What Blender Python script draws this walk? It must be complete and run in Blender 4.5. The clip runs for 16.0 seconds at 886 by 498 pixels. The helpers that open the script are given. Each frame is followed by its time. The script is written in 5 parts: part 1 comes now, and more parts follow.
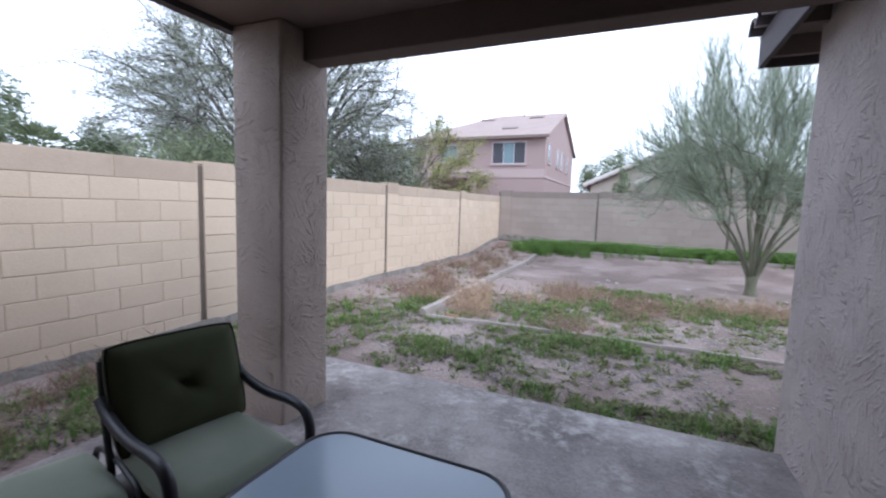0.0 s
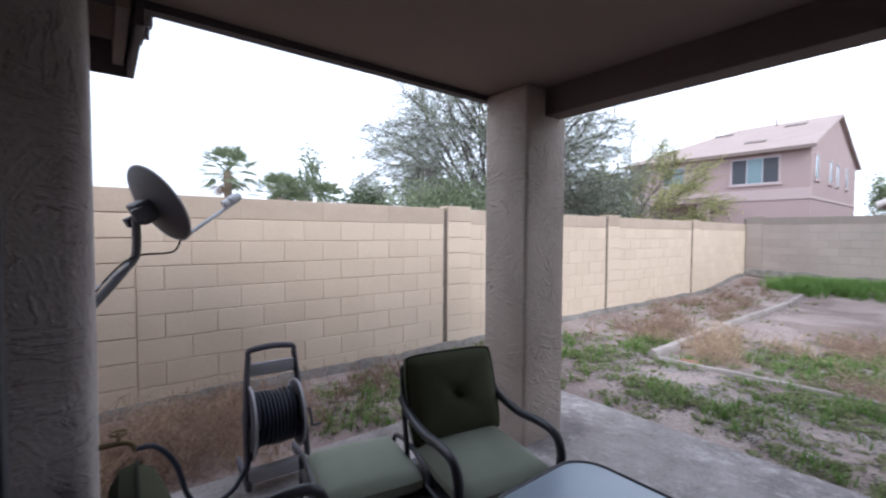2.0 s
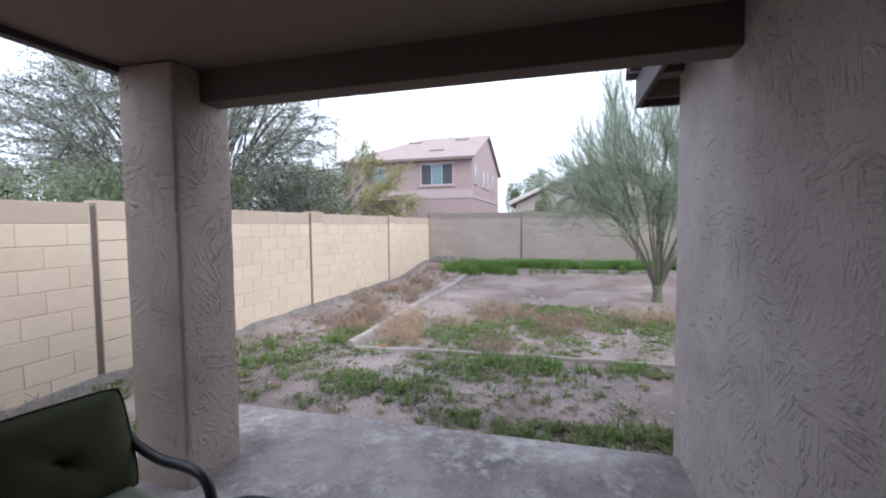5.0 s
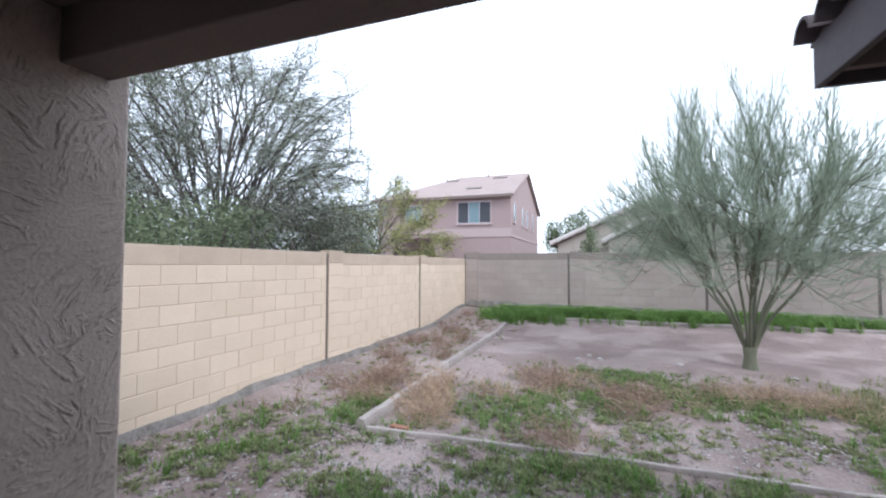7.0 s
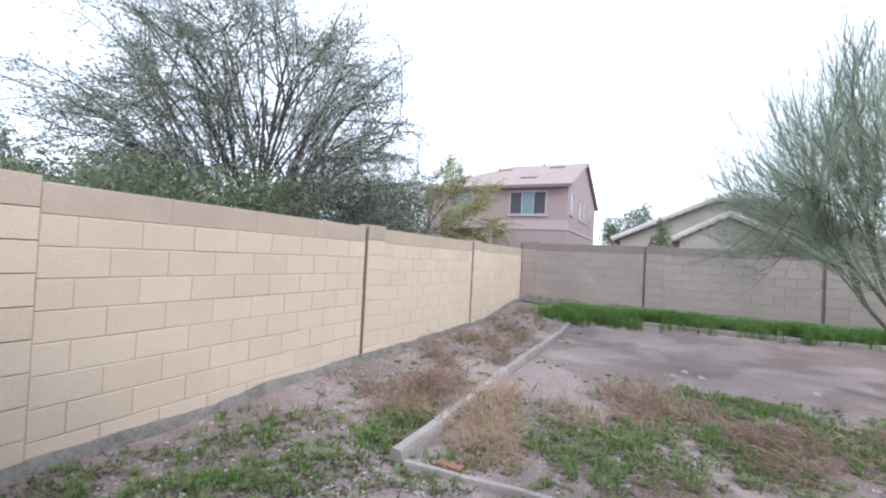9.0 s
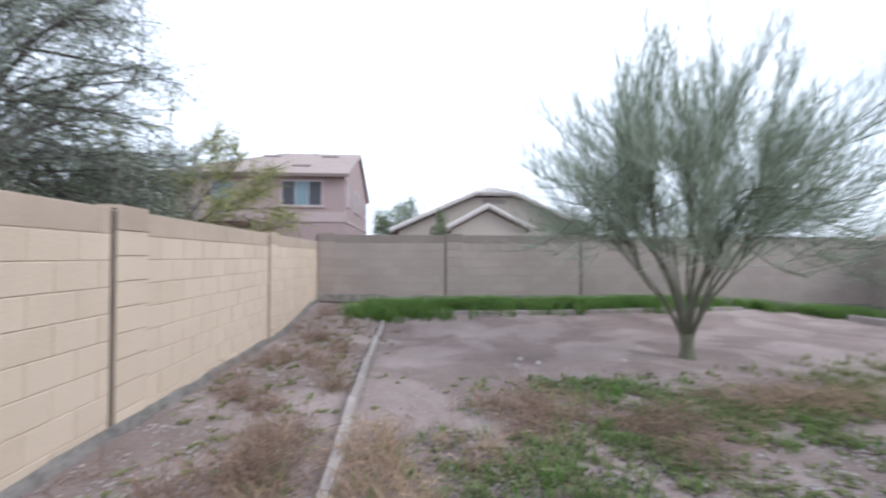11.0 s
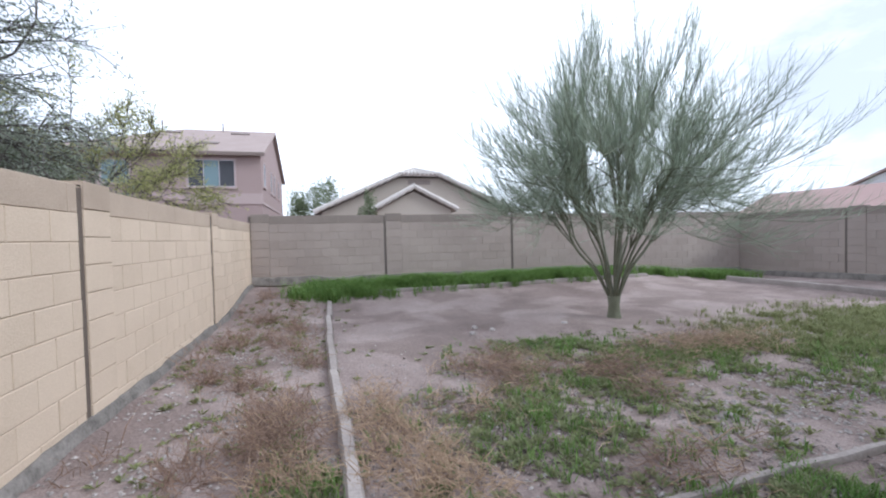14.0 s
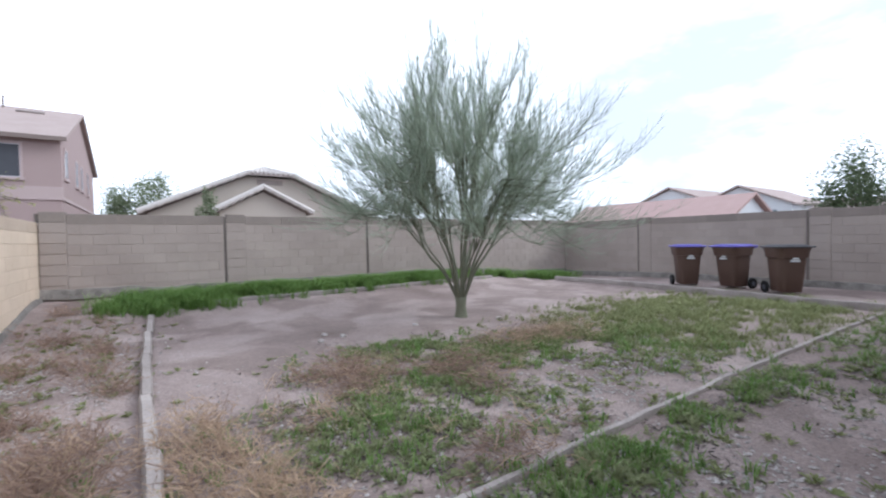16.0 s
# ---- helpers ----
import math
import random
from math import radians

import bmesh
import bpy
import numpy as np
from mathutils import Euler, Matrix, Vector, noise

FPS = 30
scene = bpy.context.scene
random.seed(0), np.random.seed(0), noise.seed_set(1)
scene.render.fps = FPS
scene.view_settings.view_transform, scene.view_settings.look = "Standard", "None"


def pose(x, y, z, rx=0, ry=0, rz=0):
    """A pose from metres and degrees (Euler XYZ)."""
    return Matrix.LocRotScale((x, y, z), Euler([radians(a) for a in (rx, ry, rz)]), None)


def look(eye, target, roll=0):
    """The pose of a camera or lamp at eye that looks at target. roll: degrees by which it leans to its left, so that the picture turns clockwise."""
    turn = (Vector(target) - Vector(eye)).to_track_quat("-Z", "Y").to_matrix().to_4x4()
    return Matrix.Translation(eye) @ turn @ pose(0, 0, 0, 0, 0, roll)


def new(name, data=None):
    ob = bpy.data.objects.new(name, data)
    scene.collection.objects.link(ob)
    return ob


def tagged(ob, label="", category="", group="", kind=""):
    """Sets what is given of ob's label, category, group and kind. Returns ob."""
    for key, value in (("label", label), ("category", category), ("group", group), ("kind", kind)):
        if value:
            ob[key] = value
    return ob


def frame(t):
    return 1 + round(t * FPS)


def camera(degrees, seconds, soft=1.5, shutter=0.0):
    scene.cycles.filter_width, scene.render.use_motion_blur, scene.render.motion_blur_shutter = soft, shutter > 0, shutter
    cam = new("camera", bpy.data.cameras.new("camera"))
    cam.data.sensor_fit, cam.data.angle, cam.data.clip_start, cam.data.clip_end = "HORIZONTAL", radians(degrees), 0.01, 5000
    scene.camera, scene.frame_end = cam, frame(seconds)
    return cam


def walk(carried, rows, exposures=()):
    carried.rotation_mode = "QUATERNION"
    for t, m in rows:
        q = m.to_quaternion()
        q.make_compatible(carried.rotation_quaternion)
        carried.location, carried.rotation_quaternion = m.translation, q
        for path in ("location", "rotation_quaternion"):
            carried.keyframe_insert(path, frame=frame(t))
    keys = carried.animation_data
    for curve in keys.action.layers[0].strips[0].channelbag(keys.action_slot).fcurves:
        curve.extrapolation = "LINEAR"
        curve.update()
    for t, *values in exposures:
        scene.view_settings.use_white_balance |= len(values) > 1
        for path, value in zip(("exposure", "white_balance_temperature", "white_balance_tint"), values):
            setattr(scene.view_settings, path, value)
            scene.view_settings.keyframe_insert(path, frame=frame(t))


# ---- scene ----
cam = camera(91.7, 16.0, 2.1, 0.4)
PATH = [
    (0, (-0.257, 0.053, 1.468), (-1.073, 1.868, 1.265), 1.8),
    (0.5, (-0.187, 0.008, 1.499), (-1.176, 1.738, 1.333), 0.5),
    (1, (-0.18, -0.058, 1.532), (-1.257, 1.627, 1.481), -0.3),
    (1.5, (-0.238, -0.129, 1.513), (-1.565, 1.366, 1.465), 0.3),
    (2, (-0.285, -0.206, 1.508), (-1.851, 1.035, 1.436), 0.3),
    (2.5, (-0.307, -0.224, 1.505), (-1.927, 0.945, 1.408), -0.5),
    (3, (-0.259, -0.165, 1.505), (-1.713, 1.203, 1.393), -0.8),
    (3.5, (-0.201, -0.082, 1.505), (-1.366, 1.539, 1.384), -0.8),
    (4, (-0.109, -0.013, 1.507), (-0.895, 1.822, 1.386), -1.1),
    (4.5, (-0.08, 0.018, 1.509), (-0.602, 1.946, 1.395), -0.2),
    (5, (-0.121, 0.071, 1.573), (-0.658, 1.995, 1.465), -0.6),
    (5.8, (-0.151, 0.491, 1.593), (-0.739, 2.398, 1.535), -0.2),
    (6.5, (-0.291, 0.971, 1.618), (-0.965, 2.848, 1.645), 0.1),
    (7.5, (-0.648, 1.52, 1.659), (-1.397, 3.372, 1.759), 0.6),
    (8, (-0.698, 1.802, 1.6), (-1.624, 3.573, 1.672), 3.6),
    (10.5, (-2.136, 3.328, 1.453), (-2.57, 5.281, 1.451), -2.2),
    (11, (-2.3, 3.526, 1.459), (-2.15, 5.52, 1.494), 0.1),
    (11.5, (-2.454, 3.521, 1.467), (-1.843, 5.415, 1.667), -0.8),
    (12, (-2.607, 3.482, 1.426), (-1.846, 5.332, 1.402), -1.5),
    (12.5, (-2.73, 3.459, 1.392), (-1.894, 5.265, 1.197), -1.0),
    (13, (-2.827, 3.418, 1.389), (-2.01, 5.239, 1.251), 0.5),
    (13.5, (-2.889, 3.393, 1.392), (-2.259, 5.29, 1.325), -0.4),
    (14, (-2.916, 3.381, 1.395), (-2.385, 5.308, 1.34), -1.4),
    (14.5, (-2.899, 3.384, 1.386), (-2.279, 5.285, 1.339), -1.3),
    (15, (-2.847, 3.384, 1.38), (-2.061, 5.222, 1.331), -1.5),
    (15.5, (-2.809, 3.382, 1.373), (-1.851, 5.137, 1.321), -1.3),
    (16, (-2.766, 3.374, 1.365), (-1.653, 5.035, 1.321), -1.1),
]
EXPOSURES = [(0, 1.18, 5390, 11), (1.5, 1.24, 5550, 11), (2.5, 1.31, 5550, 11), (3.5, 1.21, 5550, 11), (4.5, 1.28, 5570, 11), (5.2, 1.24, 5570, 11), (7.3, 1.19, 5530, 9), (8.2, 1.21, 5530, 9), (10.3, 0.95, 5590, 9), (11.5, 0.86, 5590, 9), (13, 0.85, 5590, 9), (16, 0.95, 5590, 9)]
walk(cam, [(t, look(eye, target, roll)) for t, eye, target, roll in PATH], EXPOSURES)

# ---- world, sun ----
W = bpy.data.worlds.new("overcast_sky")
scene.world = W
W.use_nodes = True
wn, wl = W.node_tree.nodes, W.node_tree.links
wn.clear()
w_out, w_bg = wn.new("ShaderNodeOutputWorld"), wn.new("ShaderNodeBackground")
w_sky, w_co = wn.new("ShaderNodeTexSky"), wn.new("ShaderNodeTexCoord")
w_sky.sky_type, w_sky.sun_disc = "NISHITA", False
w_sky.sun_elevation, w_sky.sun_rotation = radians(38), radians(120)
w_map, w_noise, w_ramp, w_mix = wn.new("ShaderNodeMapping"), wn.new("ShaderNodeTexNoise"), wn.new("ShaderNodeValToRGB"), wn.new("ShaderNodeMix")
w_map.inputs["Scale"].default_value = (1.0, 1.0, 2.6)
w_noise.inputs["Scale"].default_value, w_noise.inputs["Detail"].default_value, w_noise.inputs["Roughness"].default_value = 1.6, 8, 0.6
w_ramp.color_ramp.elements[0].position, w_ramp.color_ramp.elements[0].color = 0.38, (4.7, 4.75, 4.95, 1)
w_ramp.color_ramp.elements[1].position, w_ramp.color_ramp.elements[1].color = 0.66, (10.6, 10.6, 10.9, 1)
w_mix.data_type = "RGBA"
w_mix.inputs[0].default_value = 0.9
wl.new(w_co.outputs["Generated"], w_map.inputs["Vector"])
wl.new(w_map.outputs[0], w_noise.inputs["Vector"])
wl.new(w_noise.outputs["Fac"], w_ramp.inputs["Fac"])
wl.new(w_sky.outputs[0], w_mix.inputs[6])
wl.new(w_ramp.outputs[0], w_mix.inputs[7])
wl.new(w_mix.outputs[2], w_bg.inputs["Color"])
w_bg.inputs["Strength"].default_value = 0.112
wl.new(w_bg.outputs[0], w_out.inputs["Surface"])

sun = new("sun", bpy.data.lights.new("sun", "SUN"))
sun.data.energy, sun.data.angle, sun.data.color = 1.1, radians(25), (1.0, 0.95, 0.88)
sun.matrix_world = look((12, -7, 11), (0, 0, 0))


# ---- materials ----
def material(name, dark, light, scale=6.0, rough=0.85, bump=0.25, grain=60.0, metal=0.0, stain=0.3, vary=0.0, spec=0.3, stretch=(1, 1, 1), island=0.0, depth=0.01):
    """Two colours mixed by large stains and fine grain in world metres, with relief."""
    m = bpy.data.materials.new(name)
    m.use_nodes = True
    n, l = m.node_tree.nodes, m.node_tree.links
    b = n["Principled BSDF"]
    b.inputs["Roughness"].default_value, b.inputs["Metallic"].default_value = rough, metal
    b.inputs["Specular IOR Level"].default_value = spec
    g, mp = n.new("ShaderNodeNewGeometry"), n.new("ShaderNodeMapping")
    mp.inputs["Scale"].default_value = stretch
    l.new(g.outputs["Position"], mp.inputs["Vector"])
    big, fine, mix = n.new("ShaderNodeTexNoise"), n.new("ShaderNodeTexNoise"), n.new("ShaderNodeMix")
    big.inputs["Scale"].default_value, big.inputs["Detail"].default_value = scale, 7
    big.inputs["Roughness"].default_value = 0.62
    fine.inputs["Scale"].default_value, fine.inputs["Detail"].default_value = grain, 3
    l.new(mp.outputs[0], big.inputs["Vector"])
    l.new(mp.outputs[0], fine.inputs["Vector"])
    add, add2 = n.new("ShaderNodeMath"), n.new("ShaderNodeMath")
    add.operation = add2.operation = "MULTIPLY_ADD"
    add.inputs[1].default_value, add.inputs[2].default_value = stain * 2.2, 0.5 - stain * 1.1
    l.new(big.outputs["Fac"], add.inputs[0])
    l.new(fine.outputs["Fac"], add2.inputs[0])
    add2.inputs[1].default_value = 0.8
    sub = n.new("ShaderNodeMath")
    sub.operation = "SUBTRACT"
    sub.inputs[1].default_value = 0.4
    l.new(add.outputs[0], sub.inputs[0])
    l.new(sub.outputs[0], add2.inputs[2])
    fac = add2.outputs[0]
    if vary or island:
        src = n.new("ShaderNodeObjectInfo").outputs["Random"] if vary else g.outputs["Random Per Island"]
        v = n.new("ShaderNodeMath")
        v.operation = "MULTIPLY_ADD"
        v.inputs[1].default_value = vary or island
        l.new(src, v.inputs[0])
        s2 = n.new("ShaderNodeMath")
        s2.operation = "SUBTRACT"
        s2.inputs[1].default_value = 0.5 * (vary or island)
        l.new(fac, s2.inputs[0])
        l.new(s2.outputs[0], v.inputs[2])
        fac = v.outputs[0]
    mix.data_type, mix.clamp_factor = "RGBA", True
    mix.inputs[6].default_value, mix.inputs[7].default_value = (*dark, 1), (*light, 1)
    l.new(fac, mix.inputs[0])
    l.new(mix.outputs[2], b.inputs["Base Color"])
    if bump:
        bp = n.new("ShaderNodeBump")
        bp.inputs["Strength"].default_value, bp.inputs["Distance"].default_value = bump, depth
        l.new(fine.outputs["Fac"], bp.inputs["Height"])
        l.new(bp.outputs[0], b.inputs["Normal"])
    return m


def leafy(name, dark, light, through_light=0.35):
    """Foliage: colour differs from leaf to leaf, and some light shines through."""
    m = material(name, dark, light, 1.2, 0.75, 0, 9.0, stain=0.4, island=0.7, spec=0.15)
    n, l = m.node_tree.nodes, m.node_tree.links
    b, tr, mx = n["Principled BSDF"], n.new("ShaderNodeBsdfTranslucent"), n.new("ShaderNodeMixShader")
    l.new(b.inputs["Base Color"].links[0].from_socket, tr.inputs["Color"])
    mx.inputs[0].default_value = through_light
    l.new(b.outputs[0], mx.inputs[1])
    l.new(tr.outputs[0], mx.inputs[2])
    l.new(mx.outputs[0], n["Material Output"].inputs["Surface"])
    return m


BLOCK = material("tan_block", (0.48, 0.38, 0.285), (0.645, 0.525, 0.405), 0.9, 0.92, 0.35, 90, stain=0.5, vary=0.28)
BLOCK_FAR = material("tan_block_far", (0.48, 0.38, 0.285), (0.645, 0.525, 0.405), 0.9, 0.92, 0.35, 90, stain=0.5, island=0.28)
CAP = material("brown_cap_block", (0.35, 0.275, 0.21), (0.50, 0.40, 0.31), 1.4, 0.92, 0.35, 90, stain=0.6, vary=0.3)
CAP_FAR = material("brown_cap_block_far", (0.35, 0.275, 0.21), (0.50, 0.40, 0.31), 1.4, 0.92, 0.35, 90, stain=0.6, island=0.3)
GREYBLOCK = material("grey_brown_block", (0.27, 0.225, 0.20), (0.40, 0.34, 0.30), 0.7, 0.93, 0.3, 90, stain=0.6, island=0.25)
GREYCAP = material("grey_brown_cap", (0.19, 0.16, 0.14), (0.28, 0.235, 0.205), 1.2, 0.93, 0.3, 90, stain=0.6, island=0.25)
MORTAR = material("mortar", (0.42, 0.335, 0.255), (0.55, 0.445, 0.345), 3, 0.95, 0.3, 120)
GREYMORTAR = material("grey_mortar", (0.25, 0.21, 0.185), (0.36, 0.305, 0.27), 3, 0.95, 0.3, 120)
FOOTING = material("grey_footing_cement", (0.10, 0.09, 0.08), (0.26, 0.235, 0.212), 5, 0.95, 0.8, 40, stain=1.0)
GREYJOINT = material("grey_control_joint", (0.12, 0.10, 0.09), (0.17, 0.145, 0.13), 6, 0.95)
DARKJOINT = material("dark_control_joint", (0.085, 0.066, 0.054), (0.17, 0.135, 0.11), 6, 0.95)
SLAB = material("patio_concrete", (0.10, 0.085, 0.084), (0.34, 0.305, 0.30), 1.7, 0.70, 0.15, 70, stain=1.2, spec=0.35)
CEILING = material("painted_ceiling", (0.20, 0.152, 0.13), (0.245, 0.19, 0.162), 2, 0.9, 0.2, 140, stain=0.3)
BEAMPAINT = material("brown_beam_paint", (0.125, 0.093, 0.083), (0.16, 0.122, 0.11), 3, 0.85, 0.2, 60, stain=0.3)
FASCIA = material("dark_fascia_paint", (0.055, 0.045, 0.05), (0.085, 0.07, 0.075), 4, 0.7, 0.1, 40)
RAFTER = material("painted_rafter", (0.16, 0.125, 0.11), (0.22, 0.175, 0.155), 4, 0.85, 0.15, 40)
TILE = material("dark_roof_tile", (0.05, 0.04, 0.042), (0.11, 0.085, 0.085), 5, 0.8, 0.3, 60, vary=0.3)
FRAMEDARK = material("dark_bronze_frame", (0.075, 0.078, 0.092), (0.10, 0.104, 0.12), 5, 0.45, 0.05, 60)
METAL = material("dark_bronze_tube", (0.020, 0.019, 0.026), (0.045, 0.043, 0.055), 8, 0.42, 0.1, 120, spec=0.5)
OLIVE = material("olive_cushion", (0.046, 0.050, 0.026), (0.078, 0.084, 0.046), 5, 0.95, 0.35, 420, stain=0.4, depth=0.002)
# paler than OLIVE: sky light on the upward-facing cushions is put into the colour
SKYLITSAGE = material("skylit_sage_cushion", (0.205, 0.225, 0.175), (0.285, 0.30, 0.24), 4, 0.95, 0.35, 420, stain=0.5, depth=0.002)
PIPING = material("dark_piping", (0.02, 0.021, 0.014), (0.035, 0.037, 0.022), 8, 0.9)
PLASTIC = material("dark_grey_plastic", (0.055, 0.053, 0.068), (0.095, 0.092, 0.112), 6, 0.55, 0.1, 80)
PLASTICPALE = material("pale_grey_plastic", (0.38, 0.37, 0.40), (0.52, 0.51, 0.54), 6, 0.6, 0.1, 80)
HOSE = material("dark_blue_hose", (0.014, 0.018, 0.03), (0.035, 0.042, 0.065), 9, 0.45, 0.1, 200)
DISHGREY = material("dark_dish_paint", (0.055, 0.052, 0.057), (0.085, 0.08, 0.088), 4, 0.55, 0.05, 80)
DISHRIM = material("pale_metal", (0.36, 0.36, 0.38), (0.5, 0.5, 0.52), 5, 0.5, 0.05, 80, metal=0.3)
BRASS = material("weathered_brass", (0.10, 0.075, 0.04), (0.2, 0.15, 0.08), 9, 0.5, 0.2, 80, metal=0.8)
BARK = material("green_grey_bark", (0.10, 0.105, 0.07), (0.22, 0.22, 0.155), 5, 0.9, 0.5, 50, stain=0.6)
BARKDARK = material("dark_bark", (0.06, 0.052, 0.05), (0.125, 0.105, 0.095), 4, 0.95, 0.4, 40)
TWIG = leafy("green_twig", (0.23, 0.27, 0.195), (0.45, 0.50, 0.39), 0.5)
LEAFGREY = leafy("grey_green_leaf", (0.17, 0.19, 0.14), (0.38, 0.41, 0.33), 0.55)
LEAFOLIVE = leafy("yellow_green_leaf", (0.24, 0.25, 0.09), (0.48, 0.47, 0.22), 0.55)
LEAFDARK = leafy("dark_green_leaf", (0.05, 0.07, 0.035), (0.14, 0.175, 0.095))
LEAFMID = leafy("mid_green_leaf", (0.105, 0.135, 0.075), (0.26, 0.295, 0.18), 0.45)
GRASS = leafy("bright_grass", (0.09, 0.165, 0.04), (0.24, 0.36, 0.11), 0.4)
WEED = leafy("weed_green", (0.165, 0.185, 0.09), (0.375, 0.395, 0.215), 0.45)
WEEDYELLOW = leafy("yellowish_weed", (0.16, 0.18, 0.075), (0.31, 0.325, 0.155), 0.3)
STRAW = leafy("straw", (0.27, 0.185, 0.125), (0.62, 0.47, 0.335), 0.4)
STRAWDARK = leafy("brown_straw", (0.18, 0.122, 0.095), (0.43, 0.31, 0.24), 0.45)
LITTER = leafy("dark_leaf_litter", (0.045, 0.038, 0.034), (0.13, 0.105, 0.09), 0.1)
TIMBER = material("weathered_timber", (0.20, 0.17, 0.155), (0.42, 0.37, 0.34), 2.5, 0.92, 0.7, 34, stain=0.6, stretch=(1, 1, 1), vary=0.35)
STONE = material("mixed_stone", (0.15, 0.13, 0.122), (0.52, 0.475, 0.445), 12, 0.9, 0.4, 60, island=0.5)
PINK = material("pink_stucco", (0.30, 0.225, 0.212), (0.35, 0.27, 0.255), 0.8, 0.93, 0.2, 30, stain=0.4)
PINKTRIM = material("pale_pink_trim", (0.38, 0.30, 0.285), (0.43, 0.345, 0.33), 1, 0.9, 0.1, 30)
ROOFPINK = material("pale_red_roof_tile", (0.30, 0.235, 0.212), (0.39, 0.315, 0.29), 1.2, 0.9, 0.4, 14, stain=0.5, depth=0.05)
BEIGE = material("beige_stucco", (0.36, 0.315, 0.27), (0.42, 0.37, 0.32), 0.8, 0.93, 0.2, 30, stain=0.4)
BARGE = material("pale_barge_tile", (0.44, 0.40, 0.37), (0.56, 0.52, 0.49), 2, 0.9, 0.3, 20)
ROOFGREY = material("grey_roof_tile", (0.20, 0.165, 0.15), (0.30, 0.255, 0.235), 1.5, 0.9, 0.4, 14, stain=0.5)
ROOFRED = material("red_roof_tile", (0.33, 0.225, 0.205), (0.41, 0.29, 0.265), 1.5, 0.9, 0.4, 14, stain=0.5)
WHITEWALL = material("pale_stucco", (0.52, 0.53, 0.54), (0.62, 0.63, 0.64), 1, 0.9, 0.2, 30)
BROWNBIN = material("brown_bin_plastic", (0.075, 0.043, 0.032), (0.105, 0.063, 0.047), 3, 0.55, 0.1, 90, spec=0.4)
PURPLE = material("purple_lid_plastic", (0.095, 0.075, 0.33), (0.135, 0.11, 0.43), 3, 0.4, 0.05, 90, spec=0.5)
BLACKLID = material("black_lid_plastic", (0.03, 0.026, 0.028), (0.055, 0.048, 0.052), 3, 0.45, 0.05, 90, spec=0.5)
RUBBER = material("black_rubber", (0.008, 0.008, 0.008), (0.018, 0.018, 0.018), 5, 0.8)
WHITEMARK = material("white_mark", (0.6, 0.6, 0.6), (0.7, 0.7, 0.7), 5, 0.6, 0)
PALMTRUNK = material("palm_trunk_fibre", (0.13, 0.10, 0.075), (0.24, 0.19, 0.14), 4, 0.95, 0.5, 25)


def stucco(name, dark, light):
    """Hand-trowelled stucco: overlapping sweeps of the trowel, each in a direction of its own."""
    m = material(name, dark, light, 1.9, 0.93, 0.35, 80, stain=0.8)
    n, l = m.node_tree.nodes, m.node_tree.links
    g, warp, cell, turn = n.new("ShaderNodeNewGeometry"), n.new("ShaderNodeTexNoise"), n.new("ShaderNodeTexVoronoi"), n.new("ShaderNodeVectorRotate")
    warp.inputs["Scale"].default_value = 9
    mixv = n.new("ShaderNodeVectorMath")
    mixv.operation = "MULTIPLY_ADD"
    mixv.inputs[1].default_value = (0.22, 0.22, 0.22)
    l.new(warp.outputs["Color"], mixv.inputs[0])
    l.new(g.outputs["Position"], warp.inputs["Vector"])
    l.new(g.outputs["Position"], mixv.inputs[2])
    cell.inputs["Scale"].default_value = 5.5
    l.new(mixv.outputs[0], cell.inputs["Vector"])
    sep, ang = n.new("ShaderNodeSeparateColor"), n.new("ShaderNodeMath")
    l.new(cell.outputs["Color"], sep.inputs[0])
    ang.operation = "MULTIPLY"
    ang.inputs[1].default_value = 6.283
    l.new(sep.outputs[0], ang.inputs[0])
    l.new(g.outputs["Position"], turn.inputs["Vector"])
    l.new(g.outputs["True Normal"], turn.inputs["Axis"])
    l.new(ang.outputs[0], turn.inputs["Angle"])
    mp, w, ramp, bp = n.new("ShaderNodeMapping"), n.new("ShaderNodeTexNoise"), n.new("ShaderNodeValToRGB"), n.new("ShaderNodeBump")
    mp.inputs["Scale"].default_value = (48, 48, 13)
    l.new(turn.outputs[0], mp.inputs["Vector"])
    w.inputs["Scale"].default_value, w.inputs["Detail"].default_value, w.inputs["Distortion"].default_value = 1.0, 5, 0.25
    l.new(mp.outputs[0], w.inputs["Vector"])
    ramp.color_ramp.elements[0].position, ramp.color_ramp.elements[1].position = 0.50, 0.70
    l.new(w.outputs["Fac"], ramp.inputs["Fac"])
    bp.inputs["Strength"].default_value, bp.inputs["Distance"].default_value = 0.8, 0.015
    patch, edge, both = n.new("ShaderNodeTexNoise"), n.new("ShaderNodeValToRGB"), n.new("ShaderNodeMath")
    patch.inputs["Scale"].default_value, patch.inputs["Detail"].default_value = 5.0, 4
    l.new(g.outputs["Position"], patch.inputs["Vector"])
    edge.color_ramp.elements[0].position, edge.color_ramp.elements[1].position = 0.40, 0.58
    edge.color_ramp.elements[0].color = (0.15, 0.15, 0.15, 1)
    l.new(patch.outputs["Fac"], edge.inputs["Fac"])
    both.operation = "MULTIPLY"
    l.new(ramp.outputs[0], both.inputs[0])
    l.new(edge.outputs[0], both.inputs[1])
    l.new(both.outputs[0], bp.inputs["Height"])
    b = n["Principled BSDF"]
    l.new(b.inputs["Normal"].links[0].from_socket, bp.inputs["Normal"])
    l.new(bp.outputs[0], b.inputs["Normal"])
    return m


